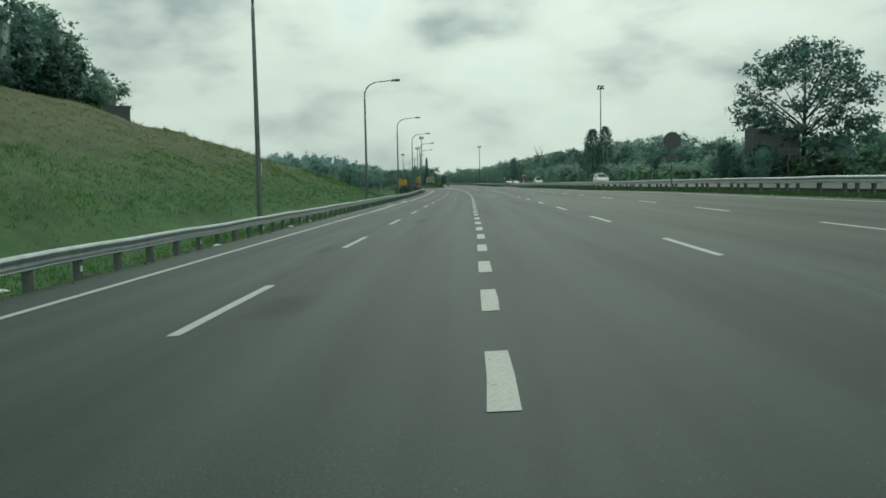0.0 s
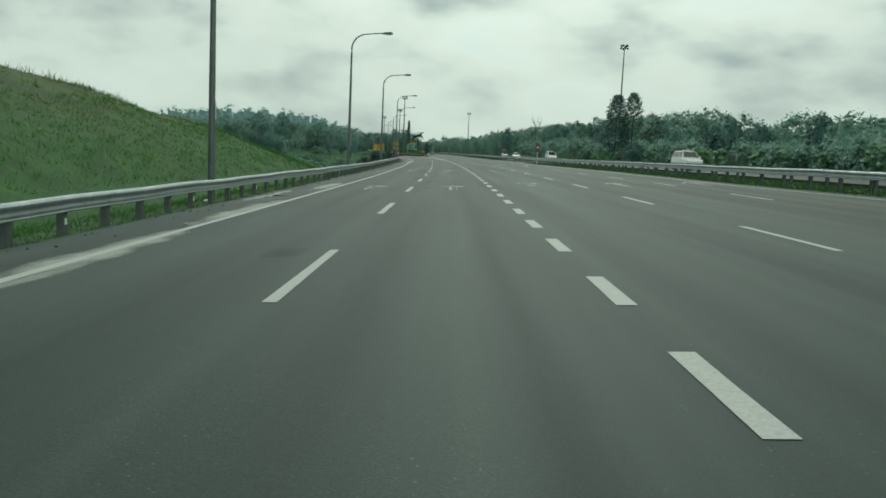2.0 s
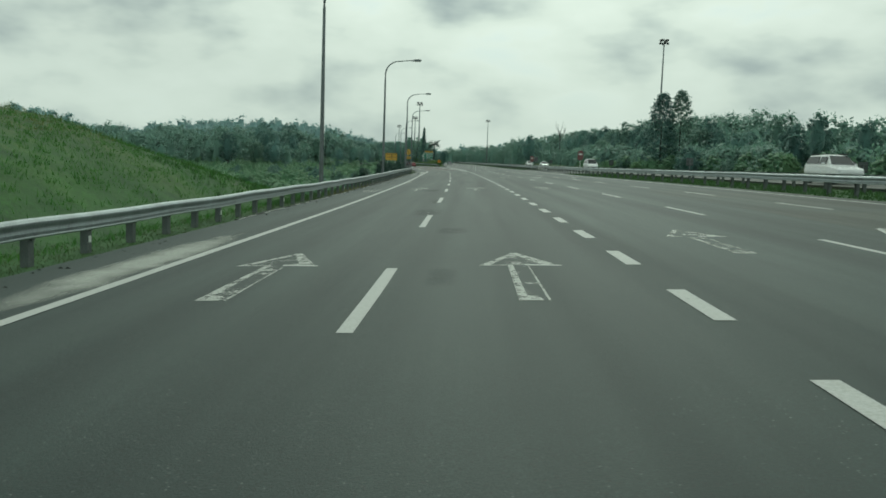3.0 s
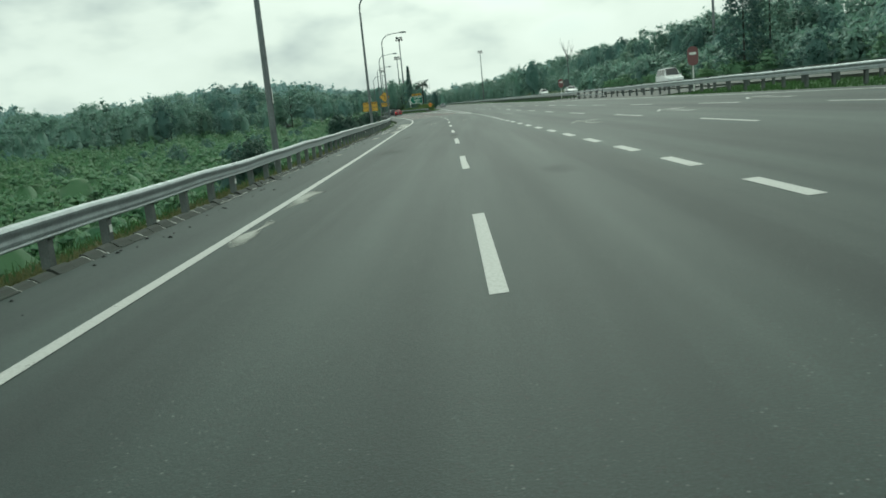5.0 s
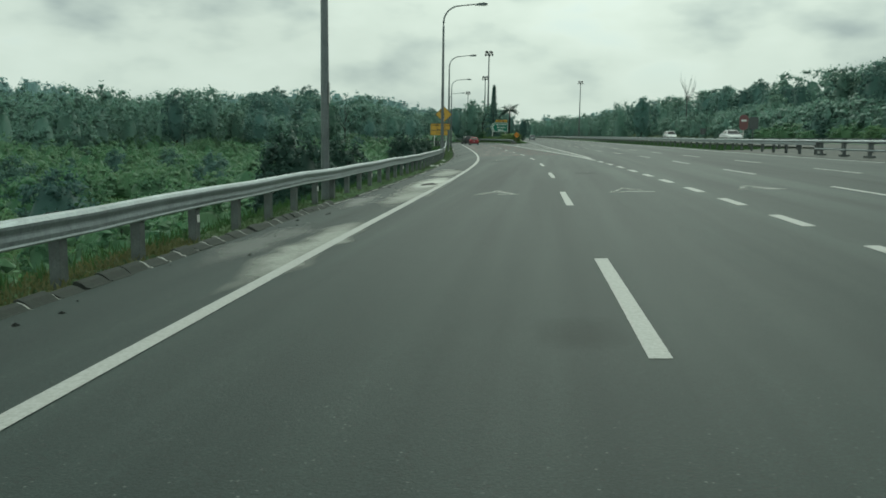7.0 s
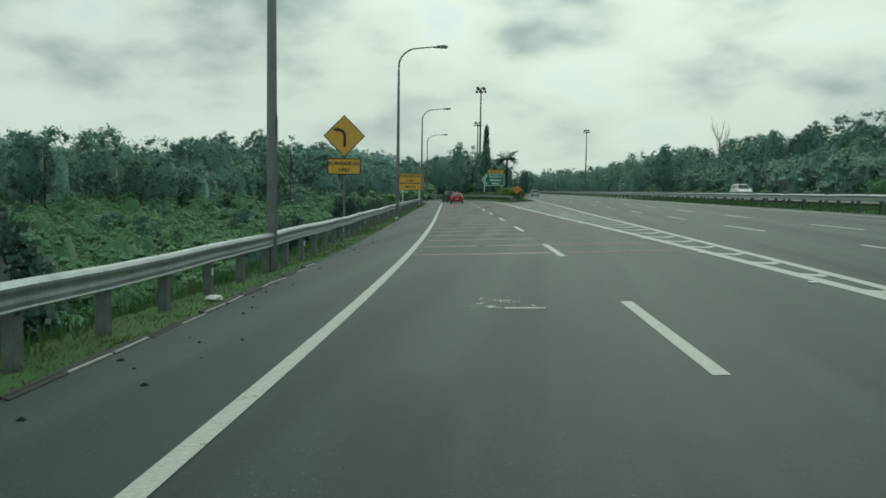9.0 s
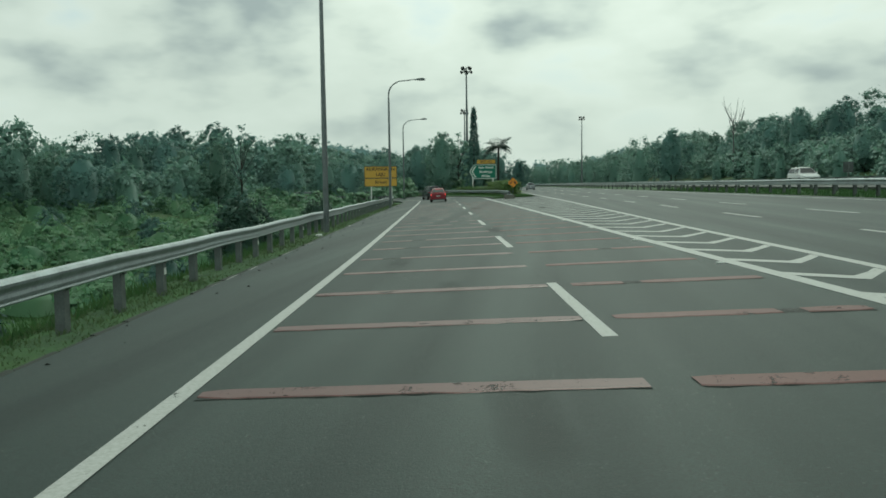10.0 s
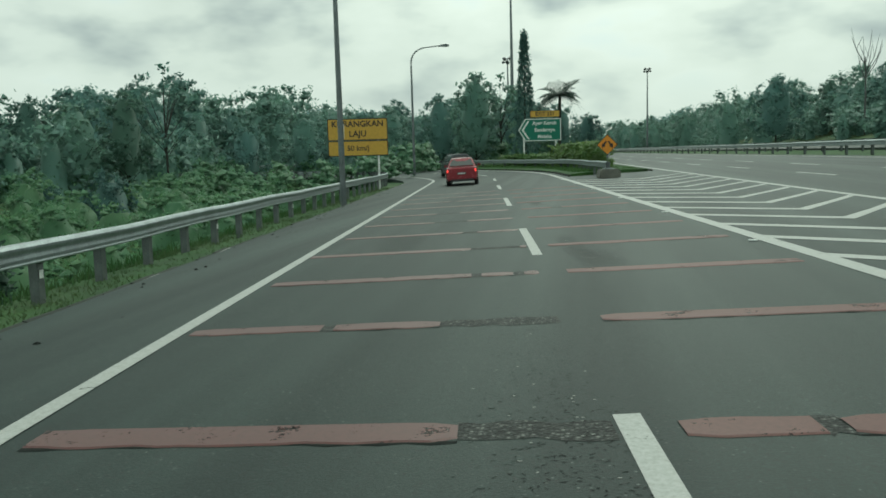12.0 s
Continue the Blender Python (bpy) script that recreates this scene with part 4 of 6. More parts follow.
while s < 340:
    o = paved_l(s) - 0.05
    big = 128 < s < 190
    m = Matrix.Translation(E_(s, o, rng.uniform(-0.02, 0.008) - (0.03 if s > 236 else 0))) @ Matrix.Rotation(heading(s) + rng.uniform(-0.05, 0.05), 4, "Z") @ Matrix.Rotation(rng.uniform(-0.07, 0.07), 4, "Y")
    blk = piece("kerb_block", rng.choice(STONES if big else KERBS), kerb, "", m)
    if big and rng.random() < 0.72:
        piece("mortar_joint", JOINT, blk, "", Matrix.Translation((rng.uniform(-0.02, 0.0), 0.24, rng.uniform(-0.02, 0.004))))
    if big and (140 < s < 172 or s > 215) and rng.random() < 0.7:
        piece("lip", SHORT_LIP, blk, "", Matrix.Translation((0.01, 0, 0.016)))
    if not big and rng.random() < 0.55:
        piece("lip", LIP, blk, "", Matrix.Translation((0.0, rng.uniform(-0.05, 0.05), 0.019)))
    s += 0.485 if big else rng.uniform(0.92, 0.98)
rng = random.Random(12)
hole = [P(198.0 + 0.95 * math.cos(a) * rng.uniform(0.65, 1.25), -4.15 + 0.27 * math.sin(a) * rng.uniform(0.6, 1.3), 0.0065) for a in [2 * math.pi * k / 18 for k in range(18)]]
piece("pothole", mesh_of("pothole", hole, [tuple(range(18))], M_PIT), road, "dark broken pothole in the shoulder")
for s0, o0 in ((77.2, -4.1),):
    cover = thing("drain_cover", "dark iron drain grating sunk in the shoulder", "drain cover", "drain covers", at=Matrix.Translation(P(s0, o0, 0.006)) @ Matrix.Rotation(heading(s0), 4, "Z"))
    part("grating_frame", box((0.62, 0.7, 0.012), (0, 0, 0.004)), M_DARK, cover)
    for i in range(6):
        part("bar", box((0.05, 0.6, 0.012), (-0.24 + 0.096 * i, 0, 0.014)), M_POST, cover)
for i in range(16):
    r = random.Random(50 + i)
    s0 = r.choice((r.uniform(8, 80), r.uniform(130, 290)))
    o0 = paved_l(s0) - r.uniform(0.05, 1.1)
    bm = bmesh.new()
    bmesh.ops.create_icosphere(bm, subdivisions=2, radius=0.11)
    for v in bm.verts:
        v.co = Vector((v.co.x * r.uniform(0.8, 1.7), v.co.y * 1.3, v.co.z * 0.45)) * (1 + 0.35 * noise.noise(v.co * 14 + Vector((i, 0, 0))))
    ob = part("crumpled_litter", bm, M_LITTER, None)
    p = P(s0, o0, 0)
    ob.matrix_basis = Matrix.Translation((p.x, p.y, max(gz(p.x, p.y), p.z - 0.12) + 0.05))
    tagged(ob, "crumpled white plastic litter in the verge grass", "litter", "litter in the verge")

# ---- guard rails ----
W_PROFILE = [(0.0, 0.0), (0.055, 0.010), (0.068, 0.028), (0.060, 0.050), (0.066, 0.10), (0.058, 0.145), (0.060, 0.17), (0.080, 0.225), (0.082, 0.258), (0.05, 0.298), (0.0, 0.32)]


rail_top = table([(-60, 0.66), (15, 0.65), (125, 0.64), (157, 0.76), (400, 0.77)])


def guard_rail(label, place, o_of, s0, s1, side, top, spacing, post_h=0.95, reflectors=True, step=2.0, ground_post=True):
    """W-beam on posts. side: +1 when its face looks towards +o; top: height of the beam's upper edge."""
    top_of = top if callable(top) else (lambda q: top)
    rail = thing("guard_rail", label, "guard rail", "guard rails", kind="structure")
    for b0 in frange(s0, s1 - 0.1, 24.0)[:-1] if s1 - s0 > 30 else [s0]:
        b1 = min(s1, b0 + (s1 - s0) / max(1, round((s1 - s0) / 24.0)))
        b1 = b1 if b1 < s1 - 1 else s1
        outer = []
        for s in frange(b0, b1 + 0.02, step):
            sag = 0.012 * math.sin(s * 0.9) + 0.01 * math.sin(s * 0.37 + 1)
            outer.append([place(s, o_of(s) + side * (0.10 + dx), top_of(s) - 0.32 + dz + sag) for dx, dz in W_PROFILE]
                         + [place(s, o_of(s) + side * (0.094 + dx), top_of(s) - 0.32 + dz + sag) for dx, dz in reversed(W_PROFILE)])
        n = len(outer[0])
        v, f = ribbon(outer)
        f += [(i * n + n - 1, i * n, (i + 1) * n, (i + 1) * n + n - 1) for i in range(len(outer) - 1)]
        piece("beam", mesh_of("beam", v, f, M_ZINC), rail, "weathered galvanised W-beam")
    bm = bmesh.new()
    for x in (-0.078, 0.078):
        add_box(bm, (0.015, x, 0), (0.13, 0.014, post_h + 0.35))
    add_box(bm, (0.075, 0, 0), (0.014, 0.16, post_h + 0.35))
    post_me = bpy.data.meshes.new("post")
    bm.to_mesh(post_me)
    bm.free()
    post_me.materials.append(M_POST)
    blk = mesh_of("spacer", *_box_data((0.10, 0.09, 0.30)), M_POST)
    ref = mesh_of("reflector", *_box_data((0.012, 0.09, 0.12)), M_REFL)
    for i, s in enumerate(frange(s0 + 0.4, s1 - 0.4, spacing)):
        rot = Matrix.Rotation(heading(min(s, RAMP_S)) + (max(0, s - RAMP_S) / RAMP_R if place is E_ else 0), 4, "Z")
        c = place(s, o_of(s), top_of(s) - 0.02 - (post_h + 0.35) / 2)
        post = piece("post", post_me, rail, "", Matrix.Translation(c) @ rot)
        piece("spacer", blk, post, "", Matrix.Translation((side * 0.075, 0, (post_h + 0.35) / 2 - 0.16)))
        if reflectors and i % 4 == 1:
            piece("reflector", ref, post, "white reflector plate", Matrix.Translation((side * 0.10, -0.02, (post_h + 0.35) / 2 - 0.46)))
    return rail


guard_rail("weathered galvanised guard rail on steel posts along the nearside verge", E_, rail_o, -50, 352, 1, rail_top, 2.0)
median_o = lambda s: right_o(s) + fan(s) + 2.1
guard_rail("galvanised guard rail on the grass median beside the offside edge", P, median_o, -60, 206, -1, 0.85, 2.5, reflectors=False, step=4)
guard_rail("galvanised guard rail beyond the crossing in the median", P, median_o, 219.5, 330, -1, 0.85, 2.5, reflectors=False, step=4)
tagged(sheet("crossing_pavement", [[P(s, o, 0.004) for o in across(median_o(s) - 1.6, far_edge(s, 6.2), 3)] for s in frange(182, 236, 3)], M_PATCH, 0.3),
       "paved emergency crossing through the median", "road", kind="structure")
gate = thing("crossing_barrier", "removable two-rail steel barrier closing the median crossing", "barrier")
for i in range(5):
    s = 206.8 + 3.0 * i
    base = Matrix.Translation(P(s, median_o(s) - 0.1, 0)) @ Matrix.Rotation(heading(s), 4, "Z")
    piece("post", mesh_of("post", *_box_data((0.13, 0.16, 0.95)), M_POST), gate, "", base @ Matrix.Translation((0, 0, 0.47)))
    piece("foot", mesh_of("foot", *_box_data((0.42, 0.40, 0.10)), M_POST), gate, "", base @ Matrix.Translation((0, 0, 0.05)))
for h, r in ((0.78, 0.075), (0.36, 0.05)):
    part("rail", tube([P(s, median_o(s) - 0.2, h) for s in frange(206, 219.5, 2.7)], [r] * 6, 8), M_ZINC, gate)
guard_rail("galvanised guard rail running on along the median", P, lambda s: right_o(s) + fan(s) + 2.1, 330, 700, -1, 0.85, 4.0, reflectors=False, step=10)
guard_rail("second galvanised guard rail on the far side of the median", P, lambda s: far_edge(s, 4.6), -60, 700, 1, 0.82, 4.0, reflectors=False, step=8)

# ---- street lamps and flood masts ----


def street_lamp(at, turn):
    lamp = thing("street_lamp", "tall tapered grey steel street lamp with one curved arm", "street lamp", "street lamps along the verge", at=at)
    part("pole", tube([(0, 0, -2.4), (0, 0, 3), (0, 0, 6.5), (0, 0, 9.0)], [0.125, 0.11, 0.09, 0.075], 8), M_POLE, lamp)
    arm = [(0, 0, 8.95)] + [(1.35 - 1.35 * math.cos(a), 0, 9.3 + 1.25 * math.sin(a)) for a in [math.pi / 2 * k / 6 for k in range(7)]] + [(2.5, 0, 10.68)]
    part("arm", tube(arm, [0.072, 0.07, 0.066, 0.062, 0.058, 0.054, 0.05, 0.047, 0.042], 8), M_POLE, lamp)
    bm = extrude_outline([(2.42, 10.60), (2.6, 10.74), (3.1, 10.80), (3.35, 10.74), (3.36, 10.66), (3.0, 10.60)], 0.3)
    bmesh.ops.translate(bm, verts=bm.verts, vec=(0, -0.15, 0))
    head = part("lamp_head", bm, M_POLE, lamp)
    part("lens", box((0.55, 0.22, 0.03), (3.05, 0, 10.59), 0.01), M_LENS, head)
    part("notice_plate", box((0.012, 0.1, 0.55), (0.128, 0, 1.95)), M_REFL, lamp, "pale number strip on the pole")
    return lamp


LAMPS = [(-6.10, -4.60, 0.40), (-6.13, 36.08, 0.45), (-6.29, 76.87, 0.67), (-6.82, 118.53, 0.55), (-6.95, 152.33, 0.33), (-7.91, 193.30, 0.60), (-10.09, 235.40, 0.82), (-14.33, 274.35, 0.73), (-18.82, 315.11, 0.62), (-24.04, 355.60, 0.41)]
first_lamp = None
for i, (x, y, foot) in enumerate(LAMPS):
    s_here = float(axis_coords(np.array([x]), np.array([y]))[0][0])
    m = Matrix.Translation((x, y, foot)) @ Matrix.Rotation(heading(s_here) + 0.06, 4, "Z")
    if first_lamp is None:
        first_lamp = street_lamp(m, 0)
    else:
        copy_thing(first_lamp, m)


def flood_mast(at, height):
    mast = thing("flood_mast", "high grey steel mast with a ring of floodlights", "light mast", "floodlight masts", at=at)
    part("pole", tube([(0, 0, -1), (0, 0, height * 0.5), (0, 0, height)], [0.33, 0.24, 0.13], 10), M_POLE, mast)
    part("ring", tube([(0.75 * math.cos(a), 0.75 * math.sin(a), height - 0.7) for a in [2 * math.pi * k / 12 for k in range(13)]], [0.05] * 13, 6), M_POLE, mast)
    for k in range(8):
        a = 2 * math.pi * k / 8
        bm = box((0.5, 0.62, 0.5), (0, 0, 0), 0.05)
        bmesh.ops.transform(bm, verts=bm.verts, matrix=Matrix.Translation((0.95 * math.cos(a), 0.95 * math.sin(a), height - 0.75 + (0.75 if k % 2 else 0))) @ Matrix.Rotation(a, 4, "Z") @ Matrix.Rotation(0.6, 4, "Y"))
        part("floodlight", bm, M_DARK, mast)
    part("cap", tube([(0, 0, height - 0.1), (0, 0, height + 0.35)], [0.18, 0.05], 8), M_POLE, mast)
    return mast


for x, y, top in ((49.5, 287.6, 34.2), (11.3, 546.7, 26.3), (-19.1, 405.0, 24.9), (-25.2, 471.5, 22.8), (-42.0, 580.0, 23.2)):
    z = gz(x, y)
    flood_mast(Matrix.Translation((x, y, z)), top - z)

# ---- trees ----


ICO = np.array([(1, 0, 0), (0, 1, 0), (-1, 0, 0), (0, -1, 0), (0, 0, 1), (0, 0, -1)], float)
ICO_F = np.array([(i, (i + 1) % 4, 4) for i in range(4)] + [((i + 1) % 4, i, 5) for i in range(4)])


def hull_mesh(hulls, rng, around=10):
    """The shaded inner mass of crowns: uneven rings one over another, each hull (x, y, [(radius, z), ...])."""
    verts, faces, normals = [], [], []
    turn = np.arange(around) * 2 * math.pi / around
    for x, y, rings in hulls:
        base = len(verts)
        for r, z in rings:
            q = r * rng.uniform(0.84, 1.10, around)
            lift = rng.normal(0, 0.08 * r + 0.02, around)
            verts += np.column_stack([x + q * np.cos(turn), y + q * np.sin(turn), z + lift]).tolist()
            normals += np.column_stack([np.cos(turn), np.sin(turn), np.full(around, 0.9)]).tolist()
        for j in range(len(rings) - 1):
            a = base + j * around
            faces += [(a + i, a + (i + 1) % around, a + around + (i + 1) % around, a + around + i) for i in range(around)]
        faces.append(tuple(range(len(verts) - around, len(verts))))
    return verts, faces, normals


def leaf_mesh(name, rng, centres, spread, count, size, mat, flat=0.9, core=0.0, jitter=0.12, hulls=()):
    """Leaf sprays round clump centres, over an uneven heart; the leaves are lit as the surface of their clump."""
    centres, spread = np.array(centres), np.array(spread)
    c = np.repeat(centres, count, axis=0)
    n = len(c)
    out = rng.normal(0, 1, (n, 3))
    out /= np.linalg.norm(out, axis=1)[:, None] + 1e-9
    pos = c + out * spread * rng.uniform(0.40, 1.48, (n, 1))
    face = out + rng.normal(0, 0.65, (n, 3))
    a = np.cross(face, rng.normal(0, 1, (n, 3)))
    a[:, 2] *= flat
    a /= np.linalg.norm(a, axis=1)[:, None] + 1e-9
    b = np.cross(face, a)
    b /= np.linalg.norm(b, axis=1)[:, None] + 1e-9
    w = size * rng.uniform(0.5, 1.1, (n, 1))
    v = np.stack([pos - a * w, pos - b * w * 0.48, pos + a * w, pos + b * w * 0.48], axis=1)
    turned = np.einsum("ij,ij->i", np.cross(v[:, 2] - v[:, 0], v[:, 3] - v[:, 1]), out) < 0
    v[turned] = v[turned][:, ::-1]
    up = np.array([0, 0, 0.80])                     # leaves turn up to the light
    nrm = np.repeat(out * 0.40 + up + rng.normal(0, jitter, (n, 3)), 4, axis=0)
    verts, faces = v.reshape(-1, 3), np.arange(n * 4).reshape(n, 4).tolist()
    if core:
        m = len(centres)
        ball = ICO[None] * np.ones((m, 1, 1)) + rng.normal(0, 0.16, (m, 6, 3))
        verts = np.concatenate([verts, (centres[:, None] + ball * spread * core).reshape(-1, 3)])
        faces += (ICO_F[None] + (np.arange(m) * 6)[:, None, None] + n * 4).reshape(-1, 3).tolist()
        nrm = np.concatenate([nrm, ball.reshape(-1, 3) * 0.40 + up])
    if hulls:
        hv, hf, hn = hull_mesh(hulls, rng)
        faces += [tuple(i + len(verts) for i in f) for f in hf]
        verts, nrm = np.concatenate([verts, hv]), np.concatenate([nrm, hn])
    nrm = nrm / (np.linalg.norm(nrm, axis=1)[:, None] + 1e-9)
    me = bpy.data.meshes.new(name)
    me.from_pydata(verts, [], faces)
    me.materials.append(mat)
    me.polygons.foreach_set("use_smooth", np.ones(len(me.polygons), bool))
    me.normals_split_custom_set_from_vertices(nrm)
    return me


def crown_points(rng, height, base, radius, lumps, power=1.0, inner=0.2):
    """Clump centres spread over an uneven crown."""
    out = []
    mid = (height + base) / 2
    half = (height - base) / 2
    for _ in range(lumps):
        th, u = rng.uniform(0, 2 * math.pi), rng.uniform(-0.95, 1.0)
        r = radius * math.sqrt(max(0.02, 1 - abs(u) ** (1.6 * power))) * rng.uniform(inner, 1.0) ** 0.55
        out.append((r * math.cos(th), r * math.sin(th), mid + u * half * rng.uniform(0.85, 1.0)))
    return out


def limbs_mesh(rng, height, base, centres, r0, count, mat, lean=0.0):
    bm = bmesh.new()
    def add(b2):
        me = bpy.data.meshes.new("tmp")
        b2.to_mesh(me)
        b2.free()
        bm.from_mesh(me)
        bpy.data.meshes.remove(me)
    top = height * 0.8
    trunk = [(0, 0, -0.5), (lean * 0.2, 0, base * 0.6), (lean * 0.5, lean * 0.2, base + (top - base) * 0.4), (lean, lean * 0.3, top)]
    add(tube(trunk, [r0 * 1.25, r0, r0 * 0.7, r0 * 0.15], 7))
    order = rng.permutation(len(centres))[:count]
    for i in order:
        c = Vector(centres[i])
        z0 = min(max(base * 0.8, c.z * 0.55), top * 0.9)
        p0 = Vector((lean * z0 / height, 0, z0))
        mid = p0.lerp(c, 0.55) + Vector((0, 0, 0.08 * height * rng.uniform(-0.3, 0.6)))
        add(tube([p0, mid, c], [r0 * 0.42, r0 * 0.25, r0 * 0.06], 5, False))
    me = bpy.data.meshes.new("trunk")
    bm.to_mesh(me)
    bm.free()
    me.materials.append(mat)
    return me


def make_tree(seed, height, base, radius, lumps, per, size, mat, label, category="tree", power=1.0, limbs=14, r0=0.22, spread=None, group="", trunk_mat=None, name="tree", dense=False):
    rng = np.random.default_rng(seed)
    cs = crown_points(rng, height, base, radius, lumps, power, 0.65 if dense else 0.2)
    e = thing(name, label, category, group)
    piece("trunk", limbs_mesh(rng, height, base, cs, r0, limbs, trunk_mat or M_BARK), e)
    mid, half = (height + base) / 2, (height - base) / 2
    mass = [(0, 0, [(0.55 * radius * math.sqrt(1 - abs(u) ** (1.6 * power)), mid + u * half * 0.84) for u in (-0.9, -0.6, -0.2, 0.2, 0.5, 0.72, 0.88, 0.95)])]
    piece("crown", leaf_mesh("crown", rng, cs, spread or (radius * 0.17, radius * 0.17, radius * 0.12), per, size, mat, core=0.5 if dense else 0.0, hulls=mass if dense else ()), e)
    return e


made_from = {}


def stand(proto, x, y, scale=1.0, turn=0.0, sink=0.1, stretch=1.0, z=None):
    """Place a tree: the first call moves the original, later calls copy it."""
    m = Matrix.Translation((x, y, (gz(x, y) if z is None else z) - sink)) @ Matrix.Rotation(turn, 4, "Z") @ Matrix.Diagonal((scale, scale, scale * stretch, 1))
    if proto.name not in made_from:
        made_from[proto.name] = True
        proto.matrix_basis = m
        return proto
    keep = proto.matrix_basis.copy()
    proto.matrix_basis = Matrix()
    c = copy_thing(proto, m)
    proto.matrix_basis = keep
    return c


FOREST = [make_tree(20 + i, h, b, r, lu, pe, sz, mt, "dense dark green forest tree", group="forest trees", power=pw, dense=True, r0=0.15)
          for i, (h, b, r, lu, pe, sz, mt, pw) in enumerate((
              (12.0, 1.0, 4.2, 120, 18, 0.31, M_LEAF, 1.5), (11.0, 0.8, 3.6, 115, 18, 0.31, M_LEAF_DARK, 1.3), (13.0, 1.4, 3.6, 115, 18, 0.31, M_LEAF, 1.5),
              (10.0, 0.6, 4.6, 120, 18, 0.31, M_LEAF, 1.4), (14.0, 2.0, 3.4, 105, 18, 0.30, M_LEAF_DARK, 1.3), (12.0, 1.2, 5.0, 120, 18, 0.31, M_LEAF, 1.4)))]
SPARSE = make_tree(41, 12.0, 4.5, 3.6, 26, 20, 0.36, M_LEAF, "tall open forest tree with sparse leaf clusters", group="forest trees", limbs=16, r0=0.11, spread=(0.55, 0.55, 0.35))


def plant_band(xs, ys, n, height_of, seed, protos):
    rng = random.Random(seed)
    for _ in range(n):
        x, y = rng.uniform(*xs), rng.uniform(*ys)
        p = rng.choice(protos)
        h = height_of(x, y) * rng.uniform(0.82, 1.15)
        k = h / 12.0
        stand(p, x, y, k, rng.uniform(0, 6.3), 0.25, rng.uniform(0.92, 1.1))


wood_centres, edge_centres, wood_hulls = [], [], []


def wood_band(xs, ys, n, height_of, seed, keep=wood_centres):
    """Trees too many and too far to tell apart, gathered into one wood."""
    rng = np.random.default_rng(seed)
    for _ in range(n):
        x, y = rng.uniform(*xs), rng.uniform(*ys)
        h = height_of(x, y) * rng.uniform(0.78, 1.18)
        r, zb = h * rng.uniform(0.30, 0.42), gz(x, y)
        if keep is wood_centres:
            wood_hulls.append((x, y, [(0.48 * r * math.sqrt(1 - u ** 2.6), zb + u * h * 0.74) for u in (0.0, 0.3, 0.55, 0.75, 0.88, 0.95)]))
        for _ in range(int(min(52, max(16, 0.29 * h * h)))):
            th, u = rng.uniform(0, 6.28), rng.uniform(0.04, 0.95)
            q = r * math.sqrt(max(0.03, 1 - u ** 2.6)) * rng.uniform(0.65, 1)
            keep.append((x + q * math.cos(th), y + q * math.sin(th), zb + u * h))


right_h = lambda x, y: float(np.interp(y, [60, 100, 150, 200, 290, 350, 460, 600], [6.2, 6.2, 6.6, 7.8, 11.0, 10.6, 11.8, 11.5]))
plant_band((45, 52), (70, 330), 62, lambda x, y: right_h(x, y) * 0.85, 1, [FOREST[1], FOREST[4], FOREST[0]])
wood_band((50, 66), (80, 360), 80, right_h, 2)
wood_band((41, 50), (80, 360), 170, lambda x, y: right_h(x, y) * 0.45, 22)
plant_band((42, 60), (330, 480), 40, lambda x, y: right_h(x, y) * 0.9, 3, FOREST)
wood_band((37, 62), (300, 500), 190, lambda x, y: right_h(x, y) * 0.5, 23)
wood_band((60, 90), (300, 520), 34, lambda x, y: right_h(x, y) * 1.1, 4)
wood_band((22, 64), (480, 640), 64, lambda x, y: 11.5, 5)
wood_band((-12, 34), (560, 680), 60, lambda x, y: 10.0, 6)
# beyond the exit ramp and the grass nose
plant_band((-48, -14), (392, 430), 26, lambda x, y: 9.0, 7, FOREST)
wood_band((-62, -18), (400, 520), 80, lambda x, y: 9.5, 8)
# left of the low ground
plant_band((-72, -50), (335, 420), 16, lambda x, y: 8.4, 9, FOREST + [SPARSE])
wood_band((-80, -50), (340, 430), 40, lambda x, y: 6.5, 24)
plant_band((-110, -66), (300, 430), 30, lambda x, y: 9.5, 10, FOREST + [SPARSE])
wood_band((-130, -74), (290, 440), 100, lambda x, y: 11.5, 25)
plant_band((-125, -80), (170, 300), 22, lambda x, y: 5.2, 11, FOREST)
wood_band((-170, -80), (150, 330), 150, lambda x, y: 5.2 - 0.012 * (x + 80), 12)
wood_band((-260, -150), (120, 330), 60, lambda x, y: 6.0, 26)
wood_band((-200, -90), (320, 520), 120, lambda x, y: 9.5, 27)
plant_band((-88, -48), (388, 425), 14, lambda x, y: 13.5, 71, FOREST)
wood_band((-92, -45), (392, 440), 40, lambda x, y: 13.0, 72)
# undergrowth closing the forest edge
wood_band((-84, -24), (340, 396), 110, lambda x, y: 2.2 + 0.03 * (y - 340), 61, edge_centres)
wood_band((-60, -10), (372, 400), 60, lambda x, y: 3.6, 62, edge_centres)
wood_band((38, 46), (70, 330), 110, lambda x, y: 2.4, 63, edge_centres)
# on the cut bank
plant_band((-46, -29.5), (52, 71), 20, lambda x, y: 8.8, 14, [FOREST[0], FOREST[1], FOREST[3]])
plant_band((-41, -30), (64, 80), 18, lambda x, y: 8.2, 44, [FOREST[0], FOREST[1], FOREST[3]])

